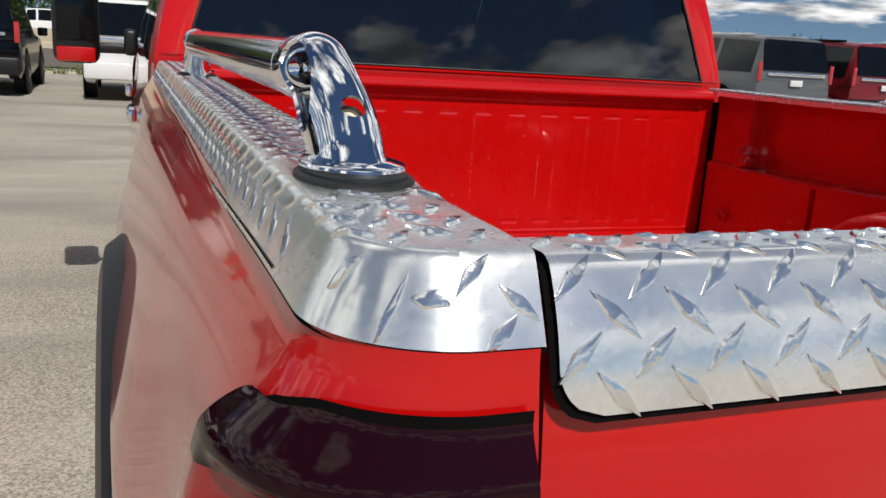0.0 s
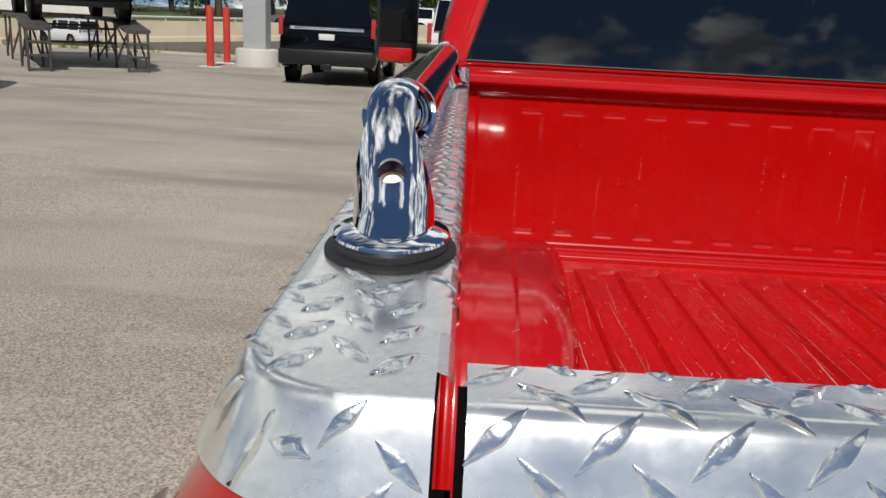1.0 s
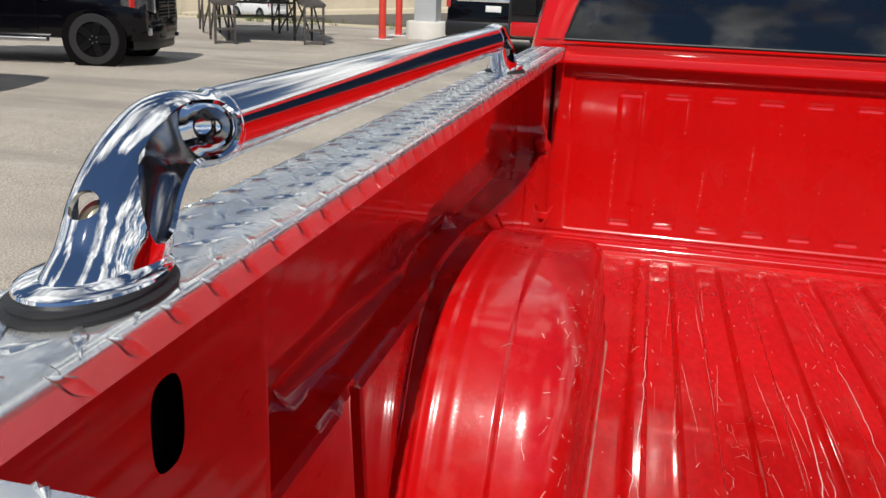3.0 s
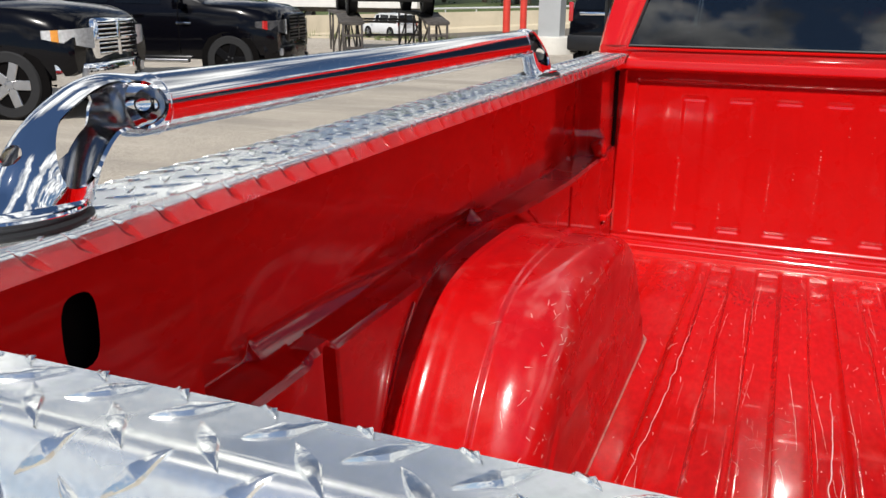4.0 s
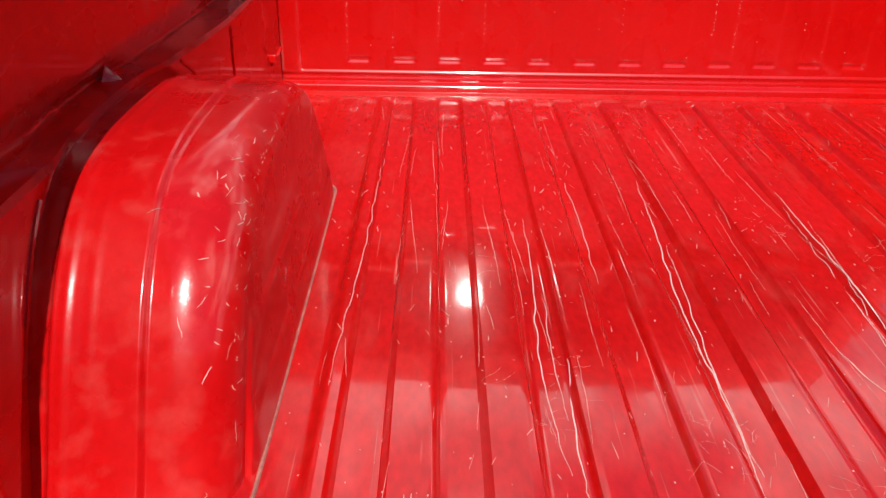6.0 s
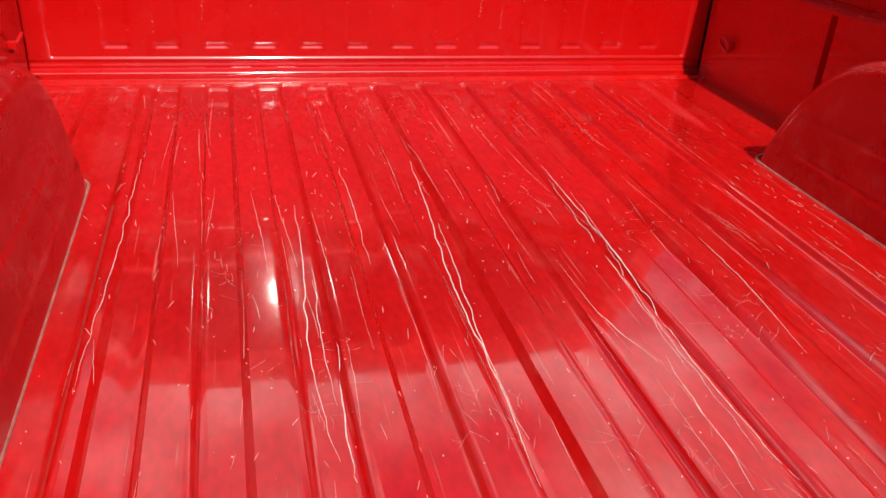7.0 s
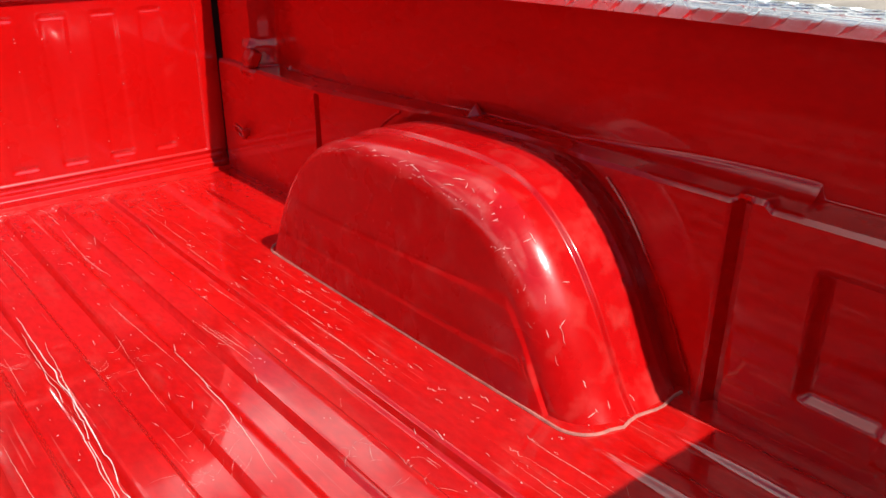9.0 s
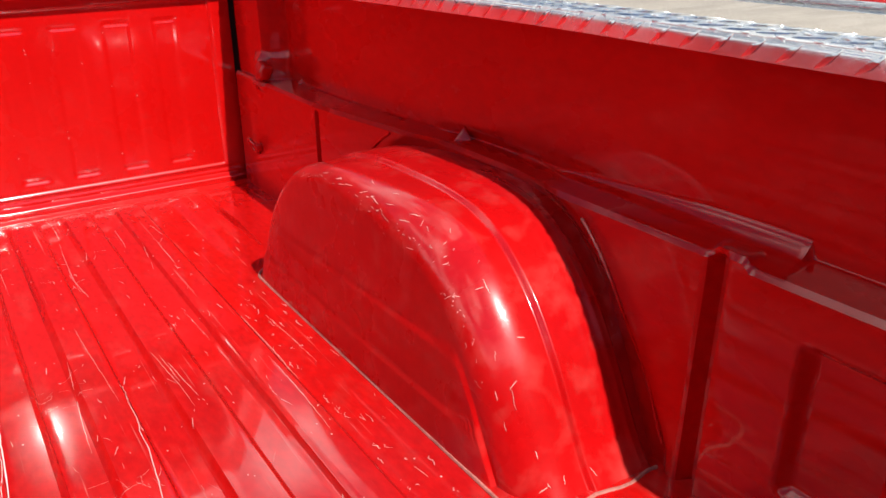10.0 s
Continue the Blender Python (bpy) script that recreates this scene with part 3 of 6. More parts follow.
for s in (-1, 1):
    ds = steps(0, STRAIGHT, 60) + steps(STRAIGHT, STRAIGHT + CORNER * math.pi / 2, 14)[1:] + steps(STRAIGHT + CORNER * math.pi / 2, END, 3)[1:]
    bm = grid(ds, range(len(SKIN)), lambda d, i, s=s: skin_at(d, i, s))
    gone = [f for f in bm.faces if math.hypot(f.calc_center_median().y - WHEEL[0], f.calc_center_median().z - WHEEL[1]) < 0.50]
    bmesh.ops.delete(bm, geom=gone, context="FACES")
    fender = part("fender", bm, PAINT, truck, "glossy red outer bed side")
    # black flare round the wheel opening
    FL = [(0.0, 0.585), (0.040, 0.590), (0.066, 0.570), (0.074, 0.535), (0.066, 0.50), (0.0, 0.45)]
    bm = grid(steps(-0.12, math.pi + 0.12, 40), range(len(FL)), lambda a, i, s=s: (s * (0.958 + FL[i][0]), WHEEL[0] + math.cos(a) * FL[i][1], WHEEL[1] + math.sin(a) * FL[i][1]))
    part("fender_flare", bm, PLASTIC, fender, "black plastic wheel-arch flare")
    # lamp at the rear corner, wrapped round it
    lamp = bmesh.new()

    def skin_out(z):
        for (o0, z0), (o1, z1) in zip(SKIN, SKIN[1:]):
            if z >= z1:
                return o0 + (o1 - o0) * min(max((z0 - z) / (z0 - z1), 0), 1)
        return SKIN[-1][0]

    def lens_at(u, k, s=s):
        d0 = STRAIGHT - 0.022 - 0.085 * k + 0.030 * (1 - math.sqrt(1 - max(1 - k / 0.07, 0) ** 2))
        d = d0 + (END - 0.004 - d0) * u
        p, o = plan(d)
        top = 1.366 - 0.006 * (1 - smoothstep(0.04, 0.30, u))
        z = top + (0.98 - top) * k
        bulge = 0.008 * bumpy(k, 0.04, 0.95, 0.035) - 0.010 * bumpy(k, 0.10, 0.17, 0.020) * smoothstep(0.1, 0.3, u) + 0.003
        a = 1.0 - 0.72 * smoothstep(STRAIGHT - 0.02, STRAIGHT + CORNER * 1.4, d)
        q = p + o * (skin_out(z) * a + bulge)
        return (s * q.x, q.y, z)

    sheet(lamp, steps(0, 1, 44), steps(0.112, 1, 48), lens_at)
    lamp_ob = part("tail_lamp", lamp, LAMPRED, truck, "smoked dark red tail lamp")
    part("lamp_band", grid(steps(0, 1, 44), steps(0, 0.112, 24), lens_at), LENS, lamp_ob, "near-black upper lamp band")
    # flat black strip over the lens: the deep gap's shade, painted on
    bm = grid(steps(0, 1, 44), (0, 1), lambda u, i: (lens_at(u, 0)[0], lens_at(u, 0)[1] - 0.0005, lens_at(u, 0)[2] + 0.0055 * i * smoothstep(-0.02, 0.10, u) - 0.002))
    part("lamp_gap_shade", bm, DARK, truck)
    # black filler beside the tailgate, coloured as the shade in that gap
    part("tailgate_gap_shade", box((min(s * 0.834, s * 0.8235), 0.163, 0.90), (max(s * 0.834, s * 0.8235), 0.213, 1.365)), DARK, truck)

# ---- diamond-plate covers ----
LIP = 0.0215
INNER = 0.825
BEND = 0.006
TOPW = 0.070
DROPW, DROPH = 0.021, 0.050


def hinge(t):
    """A bend followed by a plane slope, from 0 to 1."""
    return (math.sqrt((t - 0.12) ** 2 + 0.010) + t - 0.12 - 0.0362) / 1.7295


def skirt(y):
    """How far the cover's outer skirt reaches down along the bed."""
    return 0.72 + 0.30 * smoothstep(0.20, 0.75, y)


def cover_profile(q, y=1.0):
    """Section of the rail cover: from the lip's lower edge up, over the flat and down the outer shoulder; gives distance from the middle, z."""
    a = LIP - BEND
    b = a + BEND * math.pi / 2
    c = b + TOPW
    if q < a:
        return INNER, RAIL - LIP + q
    if q < b:
        t = (q - a) / BEND
        return INNER + BEND * (1 - math.cos(t)), RAIL - BEND + BEND * math.sin(t)
    if q < c:
        return INNER + BEND + (q - b), RAIL
    t = min((q - c) / COVER_ARC, 1.0)
    return INNER + BEND + TOPW + DROPW * t, RAIL - DROPH * skirt(y) * hinge(t)


def rise(s, y):
    """The right-hand cover sits a little proud of the rail towards its rear."""
    return 0.013 * (1 - smoothstep(0.85, 1.90, y)) * smoothstep(0.20, 0.40, y) if s > 0 else 0.0


COVER_ARC = 0.050
COVER_LEN = LIP - BEND + BEND * math.pi / 2 + TOPW + COVER_ARC


def corner_z(x, y):
    """Height of the cover's rear end, which rolls down round the corner of the bed."""
    dx, dy = x - (EDGE_X - CORNER), (REAR_Y + CORNER) - y
    if dx > 0 and dy > 0:
        d, w = CORNER - math.hypot(dx, dy), math.atan2(dy, dx) / (math.pi / 2)
    elif dx > dy:
        d, w = EDGE_X - x, 0.0
    else:
        d, w = y - REAR_Y, 1.0
    w = smoothstep(0, 1, w)
    wide, deep = DROPW + (0.020 - DROPW) * w, DROPH * skirt(y) + (0.036 - DROPH * skirt(y)) * w
    return RAIL - deep * hinge(1 - min(max(d / wide, 0), 1))


def corner_at(x, y):
    dx, dy = x - (EDGE_X - CORNER), (REAR_Y + CORNER) - y
    if dx > 0 and dy > 0 and math.hypot(dx, dy) > CORNER:
        k = CORNER / math.hypot(dx, dy)
        x, y = EDGE_X - CORNER + dx * k, REAR_Y + CORNER - dy * k
    return Vector((x, y, corner_z(x, y)))


def tread(bm, at, angle, rng, length=0.036, width=0.0084, height=0.0018):
    """One raised lozenge with steep thin flanks, an almost flat top and a small ridge across its middle;
    at(a, b) maps the sheet's own plane near its middle to the place and normal."""
    length *= rng.uniform(0.95, 1.05)
    ca, sa = math.cos(angle), math.sin(angle)

    def put(t, k, h):
        w = width / 2 * (1 - abs(t) ** 1.25) * k
        a, b = t * length / 2, w
        p, nn = at(a * ca - b * sa, a * sa + b * ca)
        return bm.verts.new(p + nn * h)

    ts = (-1.0, -0.66, -0.33, -0.05, 0.05, 0.33, 0.66, 1.0)
    lines = []
    for side, k, lift in ((1, 1.0, -0.15), (1, 0.72, 0.86), (0, 0.0, 1.0), (-1, 0.72, 0.86), (-1, 1.0, -0.15)):
        lines.append([put(t if k == 1.0 else t * 0.93, side * k, height * (lift if k == 1.0 else lift * (1.22 if abs(t) < 0.1 else 1.0) * (0.55 if abs(t) == 1.0 else 1.0))) for t in ts])
    for a, b in zip(lines, lines[1:]):
        for i in range(len(ts) - 1):
            bm.faces.new((a[i], a[i + 1], b[i + 1], b[i]))


def on_cover(s, q0, y0):
    def at(a, b):
        x, z = cover_profile(max(q0 + a, 0.001), y0 + b)
        x1, z1 = cover_profile(q0 + a + 0.001, y0)
        x2, z2 = cover_profile(q0 + a - 0.001, y0)
        n = Vector((-(z1 - z2), 0, x1 - x2)).normalized()
        return Vector((s * x, y0 + b, z + rise(s, y0 + b))), Vector((s * n.x, 0, n.z))
    return at


def on_corner(s, x0, y0, scale=1.0):
    def at(a, b):
        p = corner_at(x0 + a, y0 + b * scale)
        ex = corner_at(x0 + a + 0.001, y0 + b * scale) - corner_at(x0 + a - 0.001, y0 + b * scale)
        ey = corner_at(x0 + a, y0 + b * scale + 0.001) - corner_at(x0 + a, y0 + b * scale - 0.001)
        n = ex.cross(ey)
        n = n.normalized() if n.length > 1e-12 else Vector((0, 0, 1))
        return Vector((s * p.x, p.y, p.z)), Vector((s * n.x, n.y, n.z))
    return at


STEP_A, STEP_B = 0.0385, 0.0190     # spacing of the lozenges along and across the rows
rng = random.Random(5)
SPLIT = 0.268
for s in (-1, 1):
    bm = bmesh.new()
    qs = steps(0, LIP - BEND, 3) + steps(LIP - BEND, LIP - BEND + BEND * math.pi / 2, 4)[1:] + steps(LIP - BEND + BEND * math.pi / 2, COVER_LEN - COVER_ARC, 8)[1:] + steps(COVER_LEN - COVER_ARC, COVER_LEN, 10)[1:]

    def cover_at(y, q, s=s):
        x, z = cover_profile(q, y)
        return (s * x, y, z + rise(s, y))

    sheet(bm, steps(SPLIT, 2.205, 60), qs, cover_at)
    sheet(bm, steps(INNER + BEND, EDGE_X, 56), steps(REAR_Y, SPLIT, 52), lambda x, y, s=s: (s * corner_at(x, y).x, corner_at(x, y).y, corner_at(x, y).z + rise(s, y)))
    sheet(bm, steps(REAR_Y + 0.040, SPLIT, 10), steps(0, LIP - BEND + BEND * math.pi / 2, 6), lambda y, q, s=s: (s * cover_profile(q)[0], y, min(cover_profile(q)[1], corner_z(INNER + BEND, y)) + rise(s, y)))
    bmesh.ops.delete(bm, geom=[f for f in bm.faces if f.calc_area() < 1e-9], context="FACES")
    cover = part("rail_cover", bm, PLATE, truck, "bright aluminium diamond-plate bed-rail cover")
    # black edge below the cover: gasket and painted shadow line in one
    bm = grid(steps(INNER + BEND, EDGE_X, 40), steps(REAR_Y, SPLIT, 36), lambda x, y, s=s: corner_at(x, y) * 1.0 if s > 0 else Vector((-corner_at(x, y).x, corner_at(x, y).y, corner_at(x, y).z)))
    for v in bm.verts:
        v.co += Vector((-s * 0.0010, 0.0010, -0.0032))
    sheet(bm, steps(SPLIT, 2.205, 40), (0, 1), lambda y, i, s=s: (s * (cover_profile(COVER_LEN, y)[0] - 0.001), y, cover_profile(COVER_LEN, y)[1] + 0.004 - 0.0072 * i))
    bmesh.ops.delete(bm, geom=[f for f in bm.faces if f.calc_area() < 1e-9], context="FACES")
    part("gasket", bm, DARK, cover, "thin black gasket and shadow line under the cover's edge")
    bm = bmesh.new()
    rows = int(COVER_LEN / STEP_B) + 1
    for j in range(rows):
        q0 = 0.0105 + j * STEP_B
        if q0 > COVER_LEN - 0.010:
            continue
        k = 0
        while True:
            y0 = SPLIT + 0.006 + k * STEP_A + (STEP_A / 2 if j % 2 else 0)
            k += 1
            if y0 > 2.19:
                break
            if abs(y0 - 0.352) < 0.05 and 0.05 < q0 < 0.10:
                continue
            tread(bm, on_cover(s, q0, y0), radians(90 - 38 if j % 2 else 90 + 38), rng, height=0.0013 if q0 < COVER_LEN - COVER_ARC - 0.006 else 0.0012)
    for j, x0 in enumerate((0.846, 0.864, 0.882, 0.898)):
        for k in range(3):
            y0 = 0.186 + k * STEP_A / 1.3 + (0.012 if j % 2 else 0)
            if y0 < SPLIT - 0.008:
                tread(bm, on_corner(s, x0, y0), radians(52 if j % 2 else 128), rng, 0.026)
    for x0, y0, a in ((0.841, 0.150, 50), (0.860, 0.156, 128), (0.877, 0.1550, 54), (0.892, 0.160, 128), (0.905, 0.184, 60), (0.850, 0.1445, 128)):
        tread(bm, on_corner(s, x0, y0, 0.35), radians(a), rng, 0.026)
    part("tread_pattern", bm, TREAD, cover, "raised lozenge treads")["kind"] = "stuff"

# tailgate cover: flat top, rolled edge, long rear apron
TG_TOP, TG_R, TG_APRON = 0.031, 0.012, 0.064
TG_Y, TG_ROLL = 0.206, 1.02


def gate_profile(q):
    """Section of the tailgate cover from its front edge back and down: y, z."""
    if q < 0.010:
        return TG_Y, RAIL - 0.006 - 0.010 + q
    q -= 0.010
    if q < TG_TOP:
        return TG_Y - q, RAIL - 0.005 - 0.001 * (1 - q / TG_TOP)
    q -= TG_TOP
    y, z = TG_Y - TG_TOP, RAIL - 0.005
    arc = TG_R * TG_ROLL
    t = min(q, arc) / TG_R
    y, z = y - TG_R * math.sin(t), z - TG_R * (1 - math.cos(t))
    q -= arc
    if q > 0:
        n = 12
        for i in range(n):
            a = TG_ROLL + 0.46 * ((i + 0.5) / n) * q / TG_APRON
            y, z = y - math.cos(a) * q / n, z - math.sin(a) * q / n
    return y, z


GATE_LEN = 0.010 + TG_TOP + TG_R * TG_ROLL + TG_APRON
GATE_W = 0.820


def gate_place(x, q):
    y, z = gate_profile(q)
    return Vector((x, y, z))


def gate_sheet(x, q):
    low = GATE_LEN - 0.022
    lim = GATE_W
    if q > low:
        k = min((q - low) / 0.022, 1)
        lim = GATE_W - 0.022 * (1 - math.sqrt(max(1 - k * k, 0)))
    return gate_place(max(-lim, min(lim, x)), q)


def on_gate(x0, q0):
    def at(a, b):
        d = gate_place(0, q0 + b + 0.001) - gate_place(0, q0 + b - 0.001)
        n = d.cross(Vector((1, 0, 0))).normalized()
        return gate_place(x0 + a, q0 + b), n
    return at


qs = steps(0, 0.010, 2) + steps(0.010, 0.010 + TG_TOP, 4)[1:] + steps(0.010 + TG_TOP, 0.010 + TG_TOP + TG_R * TG_ROLL, 8)[1:] + steps(0.010 + TG_TOP + TG_R * TG_ROLL, GATE_LEN, 16)[1:]
gx = [-GATE_W + 0.001 * i for i in range(0, 26, 2)] + steps(-GATE_W + 0.03, GATE_W - 0.03, 20) + [GATE_W - 0.001 * i for i in range(24, -1, -2)]
cover = part("tailgate_cover", grid(gx, qs, gate_sheet), PLATE, truck, "bright aluminium diamond-plate tailgate cover")
# the same dark outline here, part gasket, part shadow put into the colour
bm = grid(gx, qs[4:], gate_sheet)
for v in bm.verts:
    v.co = Vector((v.co.x * 1.0040, v.co.y + 0.0018, v.co.z - 0.0040))
part("gasket", bm, DARK, cover, "thin black gasket and shadow line under the cover's edge")
bm = bmesh.new()
for j in range(-3, 4):
    q0 = 0.0566 + 0.0173 * j
    k = 0
    while True:
        x0 = -0.810 + k * 0.0380 + (0.0190 if j % 2 else 0)
        k += 1
        if x0 > GATE_W - 0.012:
            break
        if q0 < GATE_LEN - 0.004:
            tread(bm, on_gate(x0, q0), radians(44 if j % 2 else 136), rng, 0.032)
part("tread_pattern", bm, TREAD, cover, "raised lozenge treads")["kind"] = "stuff"

# ---- chrome bed rails ----
RAIL_X, TUBE_Z, TUBE_R = 0.862, 1.4885, 0.0225
FOOT_Y = (0.338, 1.505)        # the feet, rear and front
LEAN = 0.0065                  # the tube stands this much outboard of the feet
REACH = 0.130                  # from a foot's middle to where the tube begins


def bend_centre(t):
    """Middle line of a foot from its base to the tube: distance ahead of the base, height."""
    p = [Vector((0.0096, 1.420)), Vector((0.0150, 1.446)), Vector((0.0800, 1.518)), Vector((REACH, TUBE_Z))]
    c = (1 - t) ** 3 * p[0] + 3 * t * (1 - t) ** 2 * p[1] + 3 * t * t * (1 - t) * p[2] + t ** 3 * p[3]
    c.y += (TUBE_Z - c.y) * smoothstep(0.55, 0.96, t)
    return c


def bend_at(t, a, r_out, low=False):
    """A point of the foot's shell: a = 0 on the side away from the tube's run, pi on the hollow side."""
    c = bend_centre(t)
    d = bend_centre(min(t + 0.01, 1)) - bend_centre(max(t - 0.01, 0))
    n = Vector((-d.y, d.x)).normalized()
    rn = TUBE_R + 0.0120 * (1 - smoothstep(0.26, 0.72, t)) + 0.0100 * (1 - smoothstep(0.0, 0.20, t))
    rx = TUBE_R + 0.0035 * (1 - smoothstep(0.0, 0.17, t))
    rn, rx = rn - r_out, rx - r_out
    q = Vector((rx * math.sin(a) - LEAN * smoothstep(1.435, 1.49, c.y), c.x + n.x * rn * math.cos(a), c.y + n.y * rn * math.cos(a)))
    if low:
        q.z = min(q.z, RAIL + 0.004)
    return q


def foot_shell():
    """A hollow cast foot with a long window in each flank."""
    bm = bmesh.new()
    ts = [-0.001] + steps(0, 0.10, 4) + steps(0.10, 0.92, 44)[1:] + steps(0.92, 1, 12)[1:]

    def gap(t, inboard):
        """Middle and half width of a flank's window, as angles: a long drop, widest beside the tube."""
        start = 0.27 if inboard else 0.31
        grow = min(max((t - start) / 0.20, 0), 1) ** 0.6
        fore = 84 - 48 * grow
        aft = 84 + 48 * grow
        last = 0.86 if inboard else 0.66
        h = math.sqrt(max(1 - (max(t - last, 0) / 0.115) ** 2, 0)) if grow else 0.0
        return radians((fore + aft) / 2), radians((aft - fore) / 2) * h

    def ring(t, r):
        (m, h), (mo, ho) = gap(t, True), gap(t, False)
        front = [bm.verts.new(bend_at(max(t, 0), a, r, t < 0)) for a in steps(-(mo - ho), m - h, 30)]
        under = [bm.verts.new(bend_at(max(t, 0), a, r, t < 0)) for a in steps(m + h, 2 * math.pi - mo - ho, 16)]
        return front, under

    outer, inner = [ring(t, 0.0) for t in ts], [ring(t, 0.0026) for t in ts]
    for shell in (outer, inner):
        for a, b in zip(shell, shell[1:]):
            for u, w in zip(a, b):
                for i in range(len(u) - 1):
                    bm.faces.new((u[i], u[i + 1], w[i + 1], w[i])).material_index = 0 if shell is outer else 1
    for k in range(len(ts) - 1):
        for strip in (0, 1):
            for e in (0, -1):
                side = (strip == 0) == (e == -1)
                if gap(ts[k], side)[1] or gap(ts[k + 1], side)[1]:
                    bm.faces.new((outer[k][strip][e], outer[k + 1][strip][e], inner[k + 1][strip][e], inner[k][strip][e]))
    for k in (0, -1):
        for strip in (0, 1):
            o, n = outer[k][strip], inner[k][strip]
            for i in range(len(o) - 1):
                bm.faces.new((o[i], o[i + 1], n[i + 1], n[i]))
    bmesh.ops.remove_doubles(bm, verts=bm.verts, dist=1e-5)
    return bm


INSIDE = material("cast_inside", (0.34, 0.34, 0.35), 0.16, metal=0.95, vary=0.25, scale=60.0, stretch=(1, 0.3, 1))


def cut_round(bm, at, axis, radius, length):
    """Drills a round hole through a shell."""
    me, tool = bpy.data.meshes.new("shell"), bpy.data.meshes.new("drill")
    bmesh.ops.recalc_face_normals(bm, faces=bm.faces)
    bm.to_mesh(me)
    bm.free()
    for mat in (CHROME, INSIDE):
        me.materials.append(mat)
    drill = lathe([(0, 0), (radius, 0), (radius, length), (0, length)], Matrix.Translation(at) @ Vector(axis).to_track_quat("Z", "Y").to_matrix().to_4x4(), 24)
    bmesh.ops.recalc_face_normals(drill, faces=drill.faces)
    drill.to_mesh(tool)
    drill.free()
    a, b = new("shell", me), new("drill", tool)
    mod = a.modifiers.new("hole", "BOOLEAN")
    mod.operation, mod.object, mod.solver = "DIFFERENCE", b, "EXACT"
    got = bpy.data.meshes.new_from_object(a.evaluated_get(bpy.context.evaluated_depsgraph_get()))
    bpy.data.objects.remove(a)
    bpy.data.objects.remove(b)
    got.name = "foot"
    return got


def oval_ring(profile, rx, ry, n=112):
    """A ring of oval plan: profile gives (growth, height)."""
    bm = bmesh.new()
    rings = [[bm.verts.new(((rx + g) * math.cos(2 * math.pi * i / n), (ry + g) * math.sin(2 * math.pi * i / n), h)) for i in range(n)] for g, h in profile]
    for a, b in zip(rings, rings[1:]):
        for i in range(n):
            bm.faces.new((a[i], a[(i + 1) % n], b[(i + 1) % n], b[i]))
    bm.faces.new(rings[-1])
    return bm


